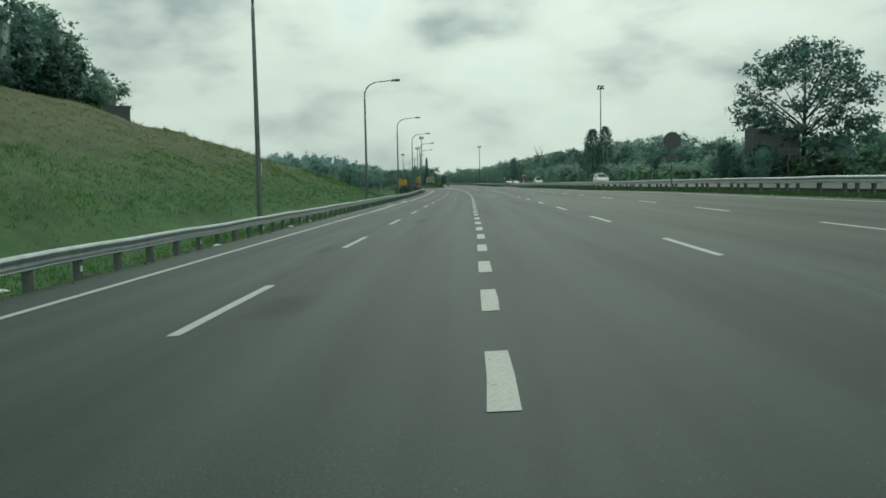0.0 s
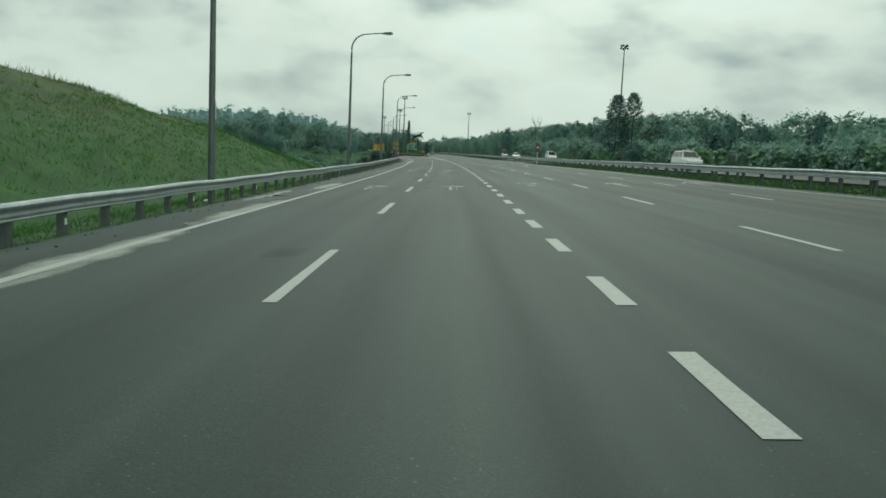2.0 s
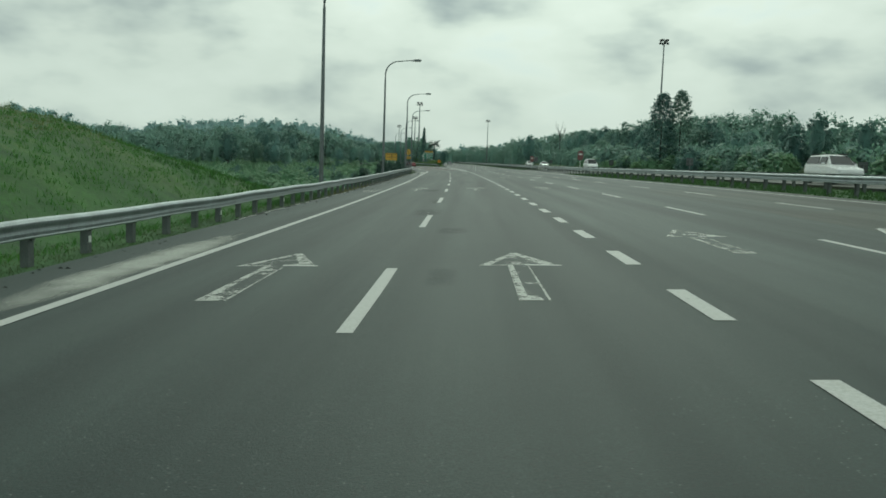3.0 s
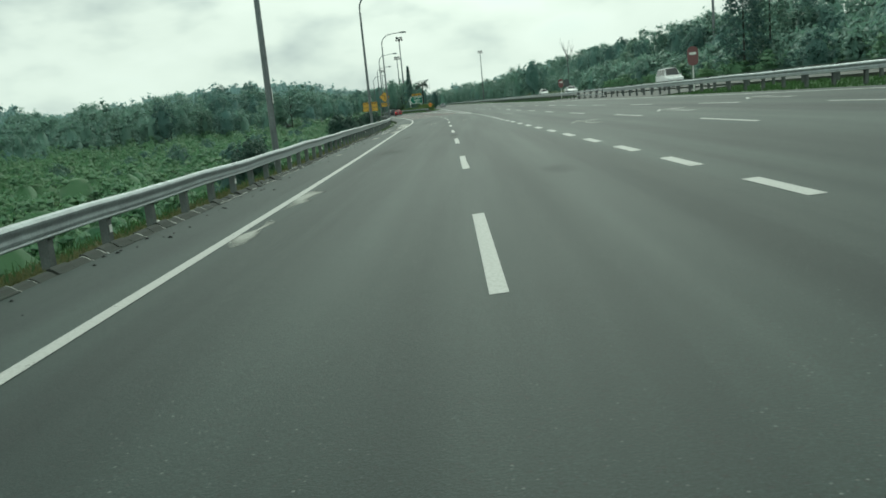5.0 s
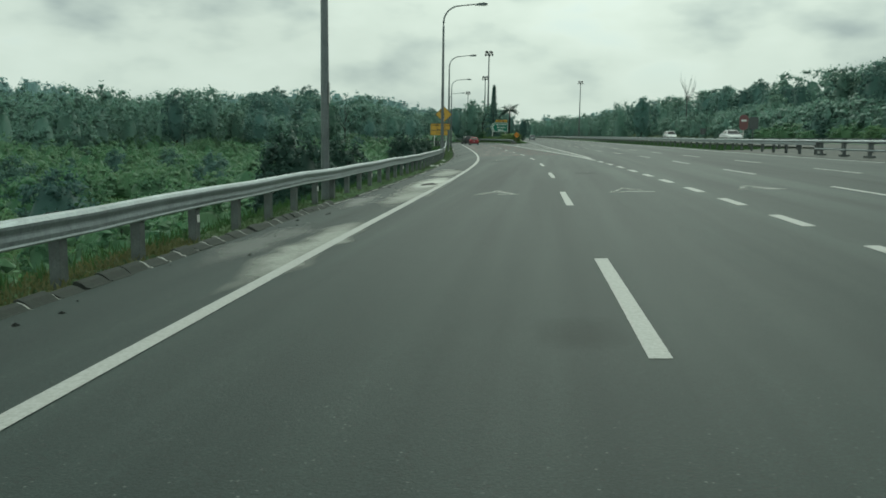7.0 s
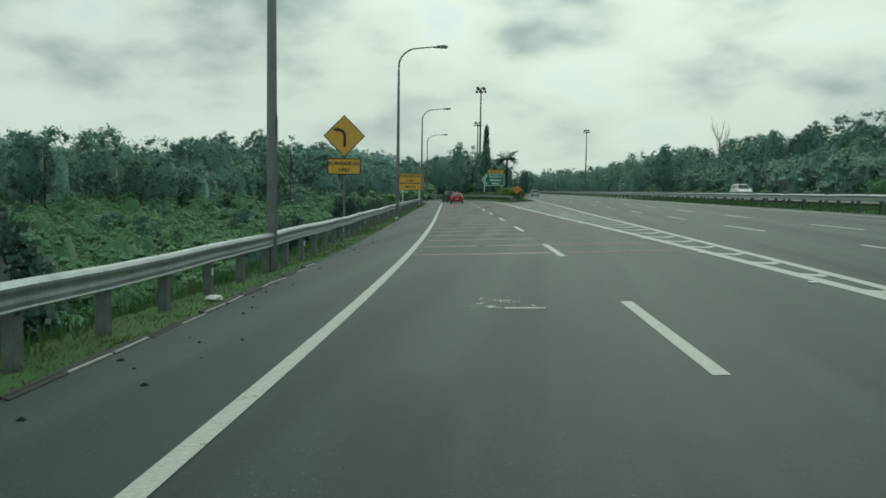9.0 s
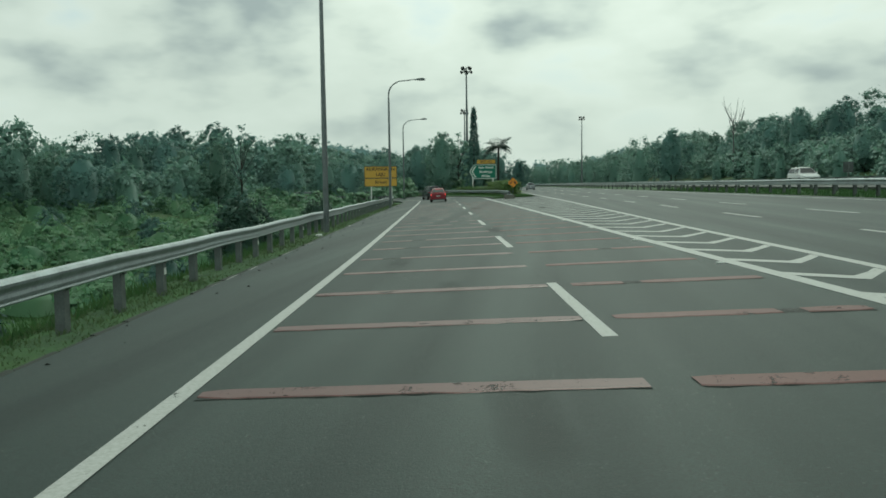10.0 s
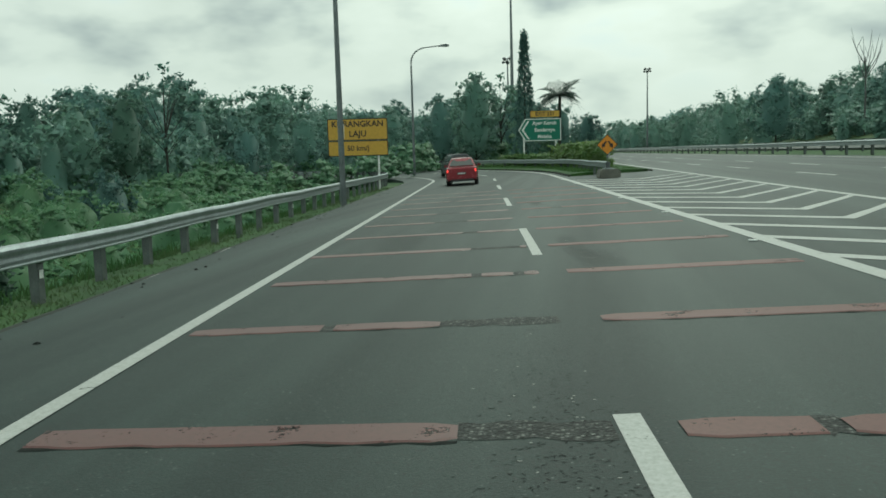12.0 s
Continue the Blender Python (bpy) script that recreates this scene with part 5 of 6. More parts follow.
for x, y, k in ((-30.9, 74.8, 0.42), (-31.5, 74.6, 0.47), (-32.6, 72.4, 0.52), (-34.0, 74.2, 0.56), (-35.6, 72.4, 0.60), (-37.2, 73.8, 0.64), (-39.0, 72.2, 0.70), (-41.0, 71.0, 0.74)):
    stand(FOREST[1] if int(x * 10) % 2 else FOREST[3], x, y, k, x, 0.3)

# the broad tree by the median board
broad = make_tree(61, 14.2, 2.6, 7.2, 210, 40, 0.30, M_LEAF_DARK, "broad spreading tree with open leaf clusters and bare gaps", limbs=18, r0=0.26, spread=(0.85, 0.85, 0.6), power=1.5)
stand(broad, 39.6, 90.0, 1.03, 0.4)
plant_band((33, 46), (84, 112), 12, lambda x, y: 5.5, 15, [FOREST[3], FOREST[1]])


def conifer(seed, height, radius, label, taper=1.0, mat=None, base=1.0, lumps=110, name="conifer", per=22, size=0.26):
    rng = np.random.default_rng(seed)
    cs = []
    for i in range(lumps):
        u = (i + rng.uniform(0, 1)) / lumps
        r = radius * (1 - u) ** taper * rng.uniform(0.5, 1.0) + 0.08
        th = i * 2.4
        cs.append((r * math.cos(th), r * math.sin(th), base + u * (height - base)))
    e = thing(name, label, "tree")
    piece("trunk", limbs_mesh(rng, height, base, cs, 0.2, 0, M_BARK), e)
    piece("crown", leaf_mesh("crown", rng, cs, (radius * 0.16, radius * 0.16, 0.35), per, size, mat or M_LEAF_DARK, 1.4, 0.5), e)
    return e


stand(conifer(71, 16.0, 4.3, "tall dark casuarina beside a flood mast", 0.5, lumps=190, per=28, size=0.27), 39.6, 241.4, 0.94)
stand(conifer(72, 16.8, 4.1, "tall dark casuarina, slightly higher than its twin", 0.5, lumps=170, per=24, size=0.27), 43.6, 242.4, 0.93)
stand(conifer(73, 13.9, 1.4, "tall narrow dark cypress standing above the other trees", 0.75, base=0.4, lumps=210, name="cypress", size=0.17), -14.9, 366.5, 0.965)


def palm(seed, height):
    rng = np.random.default_rng(seed)
    e = thing("palm_tree", "feathery palm with drooping fronds beside a cypress", "palm")
    part("trunk", tube([(0, 0, -0.4), (0.1, 0, height * 0.5), (0.15, 0.1, height)], [0.24, 0.19, 0.15], 8), M_BARK, e)
    for k in range(44):
        th, lift = k * 2.39996, rng.uniform(-0.1, 1.7)
        verts, faces = [], []
        for j in range(20):
            t = j / 19
            r, z = 2.9 * t, height + lift * 2.4 * t - 2.6 * t * t
            c = Vector((r * math.cos(th), r * math.sin(th), z))
            side = Vector((-math.sin(th), math.cos(th), 0))
            w = 0.95 * math.sin(math.pi * min(1, t + 0.12))
            for sg in (-1, 1):
                n = len(verts)
                verts += [c, c + side * sg * w + Vector((0, 0, -0.35 * w)), c + side * sg * w * 0.9 + Vector((0.12 * math.cos(th), 0.12 * math.sin(th), -0.3 * w))]
                faces.append((n, n + 1, n + 2))
            n = len(verts)
            verts += [c + side * 0.02, c - side * 0.02, c + Vector((0.27 * math.cos(th), 0.27 * math.sin(th), 0.27 * (lift * 0.7 - 1.5 * t)))]
            faces.append((n, n + 1, n + 2))
        piece("frond", mesh_of("frond", verts, faces, M_FROND), e)
    return e


stand(palm(81, 8.0), -11.9, 380.0)
for x, y, k in ((-21.5, 369.5, 0.8), (-19.0, 372.0, 0.86), (-26.0, 374.0, 0.68), (-31.0, 371.0, 0.62), (-36.5, 369.0, 0.66), (-17.5, 378.0, 0.72), (-13.0, 381.0, 0.6),
                (-42.0, 374.0, 0.72), (-24.0, 383.0, 0.75), (-33.0, 382.0, 0.7), (-9.5, 386.0, 0.55), (-46.0, 366.0, 0.6)):
    stand(SPARSE if k == 0.86 else FOREST[int(k * 100) % 6], x + 0.9, y + 3.0, k, x)
stand(SPARSE, -48.4, 357.5, 1.05, 0.7)


def bare_tree(seed):
    rng = np.random.default_rng(seed)
    e = thing("bare_tree", "dead leafless tree standing above the forest edge", "tree")
    part("trunk", tube([(0, 0, -0.5), (0.1, 0, 5), (0, 0.2, 10.5)], [0.16, 0.12, 0.06], 7), M_DRY, e)
    for k in range(9):
        th = k * 2.4
        z0 = rng.uniform(6.5, 10)
        p1 = Vector((1.3 * math.cos(th), 1.3 * math.sin(th), z0 + 2.2))
        p2 = p1 + Vector((0.7 * math.cos(th), 0.7 * math.sin(th), rng.uniform(1.6, 3.0)))
        br = part("branch", tube([(0, 0, z0), p1, p2], [0.06, 0.04, 0.015], 5, False), M_DRY, e)
        part("twig", tube([p1, p1 + Vector((rng.uniform(-0.8, 0.8), rng.uniform(-0.8, 0.8), 1.6))], [0.04, 0.015], 4, False), M_DRY, br)
    return e


stand(bare_tree(91), 41.4, 445.0, 1.36, sink=0.3)
stand(FOREST[3], 28.9, 457.0, 1.2, 1.0, 0.3, 1.15)

# far woods closing the view
rng = np.random.default_rng(7)
tagged(new("forest_edge", leaf_mesh("forest_edge", rng, edge_centres, (0.68, 0.68, 0.5), 14, 0.15, M_LEAF_SCRUB, core=0.6)), "tangled green undergrowth along the forest edge", "undergrowth", kind="stuff")
tagged(new("woods", leaf_mesh("woods", rng, wood_centres, (1.2, 1.2, 0.95), 20, 0.36, M_LEAF, core=0.45, hulls=wood_hulls)), "close-grown dark green forest behind the first trees", "woods", kind="stuff")
centres, hulls = [], []
for _ in range(560):
    a = rng.uniform(-1.15, 1.25)
    dist = rng.uniform(560, 980)
    x, y = dist * math.sin(a), 90 + dist * math.cos(a)
    h = rng.uniform(9, 15)
    zb = gz(x, y)
    hulls.append((x, y, [(5.2 * math.sqrt(1 - u * u * 0.92), zb + u * h) for u in (0.0, 0.4, 0.65, 0.85)]))
    for _ in range(12):
        th, u = rng.uniform(0, 6.28), rng.uniform(0, 0.9)
        r = 7.5 * math.sqrt(1 - u * u * 0.92) * rng.uniform(0.75, 1)
        centres.append((x + r * math.cos(th), y + r * math.sin(th), zb + 0.5 + u * h))
# the wooded ridge beyond the low ground: crest angle by bearing, seen from the exit
for _ in range(560):
    az = rng.uniform(-75, -7)
    dist = rng.uniform(560, 700) if az > -22 else rng.uniform(400, 560)
    x, y = -5 + dist * math.sin(radians(az)), 230 + dist * math.cos(radians(az))
    crest = float(np.interp(az, [-75, -45, -37, -33, -30, -26.5, -24, -19, -15, -12, -7], [3.0, 3.7, 3.7, 2.2, 2.0, 2.7, 3.0, 3.4, 3.6, 3.1, 1.8]))
    zb = gz(x, y)
    h = max(5.0, (1.4 + dist * math.tan(radians(crest)) - zb) * rng.uniform(0.72, 1.04))
    hulls.append((x, y, [(4.6 * math.sqrt(1 - u * u * 0.92), zb + u * h) for u in (0.0, 0.4, 0.65, 0.85)]))
    for _ in range(14):
        th, u = rng.uniform(0, 6.28), rng.uniform(0, 0.92)
        r = 6.5 * math.sqrt(1 - u * u * 0.92) * rng.uniform(0.75, 1)
        centres.append((x + r * math.cos(th), y + r * math.sin(th), zb + 0.5 + u * h))
# the ridge's leaves carry its haze in their colour
tagged(new("far_woods", leaf_mesh("far_woods", rng, centres, (2.2, 2.2, 1.8), 14, 0.85, M_LEAF_HAZED, core=0.55, hulls=hulls)), "distant wooded ridge, haze put into its pale blue-green leaf colour", "woods", kind="stuff")

# ---- scrub on the low ground ----


def make_shrub(seed, height, radius, lumps, per, size, mat, label):
    rng = np.random.default_rng(seed)
    cs = []
    for _ in range(lumps):
        th, u = rng.uniform(0, 6.28), rng.uniform(0.02, 1.0)
        r = radius * math.sqrt(max(0.03, 1 - u ** 2.2)) * rng.uniform(0.7, 1.0)
        cs.append((r * math.cos(th), r * math.sin(th), u * height * rng.uniform(0.8, 1.0)))
    e = thing("shrub", label, "shrub", "scrub beside the road")
    piece("stem", limbs_mesh(rng, height, 0.15, cs, 0.05, 9, M_BARK), e)
    piece("foliage", leaf_mesh("foliage", rng, cs, (radius * 0.17, radius * 0.17, height * 0.085), per, size, mat, core=0.5, hulls=[(0, 0, [(0.64 * radius * math.sqrt(1 - u ** 2.2), 0.03 + u * height * 0.80) for u in (0.0, 0.3, 0.55, 0.75, 0.88, 0.95)])]), e)
    return e


SHRUBS = [make_shrub(110, 2.0, 1.5, 52, 26, 0.105, M_LEAF_SCRUB, "bushy green roadside shrub on low ground"),
          make_shrub(111, 1.5, 1.7, 50, 26, 0.105, M_LEAF_SCRUB, "low spreading green shrub in rough grass"),
          make_shrub(112, 2.8, 1.7, 60, 26, 0.13, M_LEAF_DARK, "dense dark green shrub"),
          make_shrub(113, 1.2, 1.2, 36, 26, 0.085, M_LEAF_SCRUB, "small leafy weed clump")]
ROUND = make_shrub(120, 3.6, 1.75, 130, 34, 0.11, M_BUSH, "dense rounded dark green shrub behind the guard rail")
rng = random.Random(31)
for _ in range(170):
    y = rng.uniform(118, 345)
    s_x = float(np.interp(y, AX_Y, AX_X))
    off = rng.choice((rng.uniform(8.8, 16), rng.uniform(12, 34), rng.uniform(20, 55), rng.uniform(30, 62)))
    k = rng.uniform(0.45, 0.95) * (0.75 if off < 14 else 1.2)
    if off < 10:
        k *= 0.6
    stand(rng.choice(SHRUBS), s_x - off, y, k, rng.uniform(0, 6.3))
for x, y, k in ((-11.9, 203.3, 1.06), (-11.6, 209.8, 0.9), (-11.6, 227.4, 0.85), (-17.6, 273.6, 0.85), (-20.6, 296.4, 0.75), (-15.0, 252.5, 0.6), (-9.9, 160.5, 0.75)):
    stand(ROUND, x, y, k, x, 0.3)
for y in frange(100, 330, 9):
    x = float(np.interp(y, AX_Y, AX_X)) + right_o(y) + fan(y) + 27 + rng.uniform(0, 4)
    stand(rng.choice(SHRUBS), x, y + rng.uniform(-3, 3), rng.uniform(0.9, 1.5), rng.uniform(0, 6.3))

# low scrub that cannot be told apart
rng = np.random.default_rng(77)
centres, hulls = [], []
for _ in range(900):
    y, off = rng.uniform(118, 345), 13.0 + 64 * rng.uniform(0, 1) ** 1.2
    x = float(np.interp(y, AX_Y, AX_X)) - off
    h, r, zb = rng.uniform(0.7, 1.9) * (0.8 + off / 60), rng.uniform(1.0, 2.4), gz(x, y)
    hulls.append((x, y, [(0.60 * r * math.sqrt(1 - u ** 2), zb + u * h * 0.72) for u in (0.0, 0.35, 0.65, 0.85, 0.95)]))
    for _ in range(15):
        th, u = rng.uniform(0, 6.28), rng.uniform(0, 1)
        q = r * math.sqrt(max(0.03, 1 - u ** 2)) * rng.uniform(0.7, 1)
        centres.append((x + q * math.cos(th), y + q * math.sin(th), zb + u * h))
tagged(new("scrub", leaf_mesh("scrub", rng, centres, (0.48, 0.48, 0.34), 20, 0.125, M_LEAF_SCRUB, core=0.55, hulls=hulls)), "tangled green scrub covering the low ground", "scrub", kind="stuff")

# ---- grass ----


def grass(name, label, points, height, lean, seed, width=0.022, blades=5, mat=None):
    rng = np.random.default_rng(seed)
    p = np.repeat(points, blades, axis=0)
    n = len(p)
    p = p + np.column_stack([rng.normal(0, 0.10, n), rng.normal(0, 0.10, n), np.zeros(n)])
    h = height * rng.uniform(0.4, 1.3, n)
    a = rng.uniform(0, 6.28, n)
    side = np.column_stack([np.cos(a), np.sin(a), np.zeros(n)]) * (width * rng.uniform(0.6, 1.4, n))[:, None]
    tip = p + np.column_stack([rng.normal(0, lean, n) * h, rng.normal(0, lean, n) * h, h])
    v = np.stack([p - side, p + side, tip], axis=1).reshape(-1, 3)
    f = np.arange(n * 3).reshape(n, 3).tolist()
    return tagged(new(name, mesh_of(name, v, f, mat or M_BLADE)), label, "grass", kind="stuff")


def strip_points(s0, s1, lo, hi, n, seed, bias=1.0):
    rng = np.random.default_rng(seed)
    s = rng.uniform(s0, s1, n)
    u = rng.uniform(0, 1, n) ** bias
    out = []
    for a, b in zip(s, u):
        o = lo(a) + (hi(a) - lo(a)) * b
        p = E_(a, o)
        out.append((p.x, p.y))
    q = np.array(out)
    return np.column_stack([q, ground_height(q[:, 0], q[:, 1]) - 0.02])


grass("verge_grass", "short rough grass along the shoulder under the guard rail", strip_points(-5, 336, lambda s: paved_l(s) - (0.16 if 130 < s < 200 else 0.03), lambda s: rail_o(s) - 1.3, 22000, 1), 0.065, 0.45, 11, 0.013, mat=M_BLADE_DRY)
grass("bank_grass", "long fresh green grass at the foot of the cut bank", strip_points(0, 125, lambda s: rail_o(s) - 0.5, lambda s: rail_o(s) - 9, 13000, 2, 1.1), 0.17, 0.45, 12, 0.014, mat=M_BLADE_BANK)
grass("upper_bank_grass", "drier olive and straw grass high on the cut bank", strip_points(0, 125, lambda s: rail_o(s) - 7, lambda s: rail_o(s) - 27, 13000, 22), 0.15, 0.55, 32, 0.016, mat=M_BLADE_OLIVE)
grass("low_ground_grass", "tall weedy grass on the low ground below the road", strip_points(105, 338, lambda s: rail_o(s) - 0.4, lambda s: rail_o(s) - 26, 20000, 3, 1.7), 0.22, 0.3, 13, 0.02)
grass("dry_verge_grass", "trampled straw-brown grass behind the broken kerb", strip_points(116, 184, lambda s: paved_l(s) - 0.12, lambda s: rail_o(s) - 2.2, 7000, 6, 0.8), 0.10, 0.6, 15, 0.02, 8, M_BLADE_STRAW)
median = np.concatenate([strip_points(a, b, lambda s: right_o(s) + fan(s) + 1.1, lambda s: far_edge(s, 5.6), n, 4) for a, b, n in ((-5, 180, 6000), (238, 330, 3000))])
tufts = strip_points(60, 122, lambda s: rail_o(s) - 8, lambda s: rail_o(s) - 24, 260, 8)
grass("bank_tufts", "tall loose tufts of grass along the crest of the bank", tufts, 0.42, 0.35, 18, 0.016, 9)
grass("median_grass", "green grass on the median between the guard rails", median, 0.16, 0.3, 14, 0.04)

# ---- grass nose between the ramp and the main carriageway ----
rows = []
for i in range(15):
    s = NOSE + 1.0 + 7.0 * i
    a, b = E_(s, 4.25, 0.10), P(s, gore_o(s) - 0.75, 0.10)
    rows.append([a - Vector((0, 0, 0.12)), a] + [a.lerp(b, k / 5) + Vector((0, 0, 0.05)) for k in range(1, 5)] + [b, b - Vector((0, 0, 0.12))])
v, f = ribbon(rows)
n = len(rows[0])
f.append(tuple(range(n))[::-1])
tagged(new("grass_nose", mesh_of("grass_nose", v, f, M_GRASS, False)), "raised grass nose between exit ramp and main road", "traffic island", kind="structure")
nose_kerb = thing("kerb_nose", "low concrete kerb round the grass nose", "kerb", kind="structure")
for side in (0, 1):
    for i in range(40):
        s = NOSE + 0.6 + 1.5 * i
        c = E_(s, 4.2, 0.04) if side == 0 else P(s, gore_o(s) - 0.7, 0.04)
        d = (E_(s + 1, 4.2) if side == 0 else P(s + 1, gore_o(s + 1) - 0.7)) - (E_(s, 4.2) if side == 0 else P(s, gore_o(s) - 0.7))
        piece("kerb_block", KERBS[2], nose_kerb, "", Matrix.Translation(c + Vector((0, 0, 0.03))) @ Matrix.Rotation(math.atan2(-d.x, d.y), 4, "Z"))
pts = strip_points(NOSE + 1, NOSE + 34, lambda s: 4.5, lambda s: gore_o(s) - 1.0, 2600, 9)
pts[:, 2] = [FALL * 6.5 + 0.12] * len(pts)
grass("nose_grass", "short green grass on the traffic nose", pts, 0.14, 0.3, 21, 0.03)
guard_rail("galvanised guard rail curving round the outside of the exit ramp", E_, table([(320, 5.4), (345, 5.9), (500, 5.9)]), NOSE - 5.5, NOSE + 105, -1, 0.80, 2.0, reflectors=False)
guard_rail("galvanised guard rail along the inside of the ramp", E_, lambda s: -7.3, 352, 420, 1, 0.72, 2.0, reflectors=False)
end = thing("rail_terminal", "grey concrete block closing the guard rail's end", "barrier end", at=Matrix.Translation(P(NOSE - 5.6, 5.45, 0)) @ Matrix.Rotation(heading(330), 4, "Z"))
part("block", box((1.0, 1.3, 0.5), (0, 0, 0.18), 0.08), M_CONC, end)
part("cap", box((0.5, 0.9, 0.06), (0, 0, 0.44), 0.02), M_ZINC, end)


def hedge(label, s0, s1, o0, o1, height, seed):
    rng = np.random.default_rng(seed)
    cs = [tuple(E_(rng.uniform(s0, s1), rng.uniform(o0, o1)) + Vector((0, 0, rng.uniform(0.1, height)))) for _ in range(int(34 * (s1 - s0) * (o1 - o0)))]
    e = thing("hedge", label, "hedge", "clipped hedges on the nose")
    piece("foliage", leaf_mesh("foliage", rng, cs, (0.20, 0.20, 0.14), 20, 0.09, M_HEDGE, core=0.8), e)
    for k in range(6):
        q = E_(s0 + (s1 - s0) * (k + 0.5) / 6, (o0 + o1) / 2)
        part("stem", tube([q + Vector((0, 0, 0.0)), q + Vector((0.1, 0.05, height * 0.7))], [0.04, 0.02], 5), M_BARK, e)


hedge("clipped dense green hedge on the grass nose", 340.5, 350.0, 6.3, 8.3, 1.9, 5)
hedge("lower yellow-green hedge on the grass nose", 351.0, 360.0, 6.3, 8.1, 1.15, 6)

# ---- signs ----


def sign_panel(parent, name, outline, mat, depth=0.04, label=""):
    bm = extrude_outline(outline, depth)
    return part(name, bm, mat, parent, label)


def rect(w, h, r=0.05, cx=0.0, cz=0.0):
    out = []
    for sx, sz, a0 in ((1, -1, -90), (1, 1, 0), (-1, 1, 90), (-1, -1, 180)):
        for k in range(4):
            a = radians(a0 + 30 * k)
            out.append((cx + sx * (w / 2 - r) + r * math.cos(a), cz + sz * (h / 2 - r) + r * math.sin(a)))
    return out


def upright(x, z, y=-0.004):
    """A pose for lettering on a panel whose face looks towards -y."""
    return Matrix.Translation((x, y, z)) @ Matrix.Rotation(radians(90), 4, "X")


def bend_sign(at):
    e = thing("bend_sign", "yellow diamond bend sign above a yellow lettered plate", "road sign", at=at)
    part("post", tube([(0, 0.09, -4.6), (0, 0.09, 0.5)], [0.045, 0.045], 10), M_POLE, e, "grey tube post")
    d = 0.78
    rim = sign_panel(e, "diamond_rim", [(0, -d), (d, 0), (0, d), (-d, 0)], M_BLACK)
    f = sign_panel(e, "diamond", [(0, -d + 0.045), (d - 0.045, 0), (0, d - 0.045), (-d + 0.045, 0)], M_YELLOW, 0.02)
    f.matrix_basis = Matrix.Translation((0, -0.006, 0))
    path = [(0.02, -0.40), (0.02, 0.02), (-0.02, 0.13), (-0.10, 0.20), (-0.22, 0.235)]
    left, right = [], []
    for i, (x, z) in enumerate(path):
        ax, az = path[max(0, i - 1)]
        bx, bz = path[min(len(path) - 1, i + 1)]
        ln = math.hypot(bx - ax, bz - az)
        nx, nz = -(bz - az) / ln * 0.05, (bx - ax) / ln * 0.05
        left.append((x + nx, z + nz))
        right.append((x - nx, z - nz))
    a = sign_panel(e, "bend_arrow", right + [(-0.22, 0.32), (-0.44, 0.235), (-0.22, 0.15)] + left[::-1], M_BLACK, 0.008)
    a.matrix_basis = Matrix.Translation((0, -0.012, 0))
    p = sign_panel(e, "plate_rim", rect(1.24, 0.60, 0.03, 0, -1.13), M_BLACK)
    q = sign_panel(e, "plate", rect(1.17, 0.53, 0.02, 0, -1.13), M_YELLOW, 0.02)
    q.matrix_basis = Matrix.Translation((0, -0.006, 0))
    letters("lettering", "KURANGKAN", 0.185, M_BLACK, e, upright(0, -1.02, -0.010), bold=0.004)
    letters("lettering", "LAJU", 0.185, M_BLACK, e, upright(0, -1.25, -0.010), bold=0.004)
    return e


bend_sign(Matrix.Translation((-11.6, 248.0, 3.46)) @ Matrix.Rotation(radians(8), 4, "Z"))


def speed_board(at):
    e = thing("speed_board", "large yellow board telling drivers to slow down to fifty", "road sign", at=at)
    for x in (-1.1, 1.25):
        part("post", box((0.12, 0.12, 4.6), (x, 0.14, -1.4), 0.01), M_SIGNWHITE, e)
    for nm, w, h, z in (("upper_panel", 3.75, 1.35, 0.45), ("lower_panel", 3.75, 0.95, -0.72)):
        sign_panel(e, nm + "_rim", rect(w, h, 0.06, 0, z), M_BLACK)
        q = sign_panel(e, nm, rect(w - 0.10, h - 0.10, 0.05, 0, z), M_YELLOW, 0.02)
        q.matrix_basis = Matrix.Translation((0, -0.006, 0))
    letters("lettering", "KURANGKAN", 0.52, M_BLACK, e, upright(0, 0.78, -0.012), bold=0.01)
    letters("lettering", "LAJU", 0.52, M_BLACK, e, upright(0, 0.17, -0.012), bold=0.01)
    letters("lettering", "50 km/j", 0.46, M_BLACK, e, upright(0, -0.72, -0.012), bold=0.008)
    return e


speed_board(Matrix.Translation((-23.3, 334.2, 2.87)) @ Matrix.Rotation(radians(10), 4, "Z"))


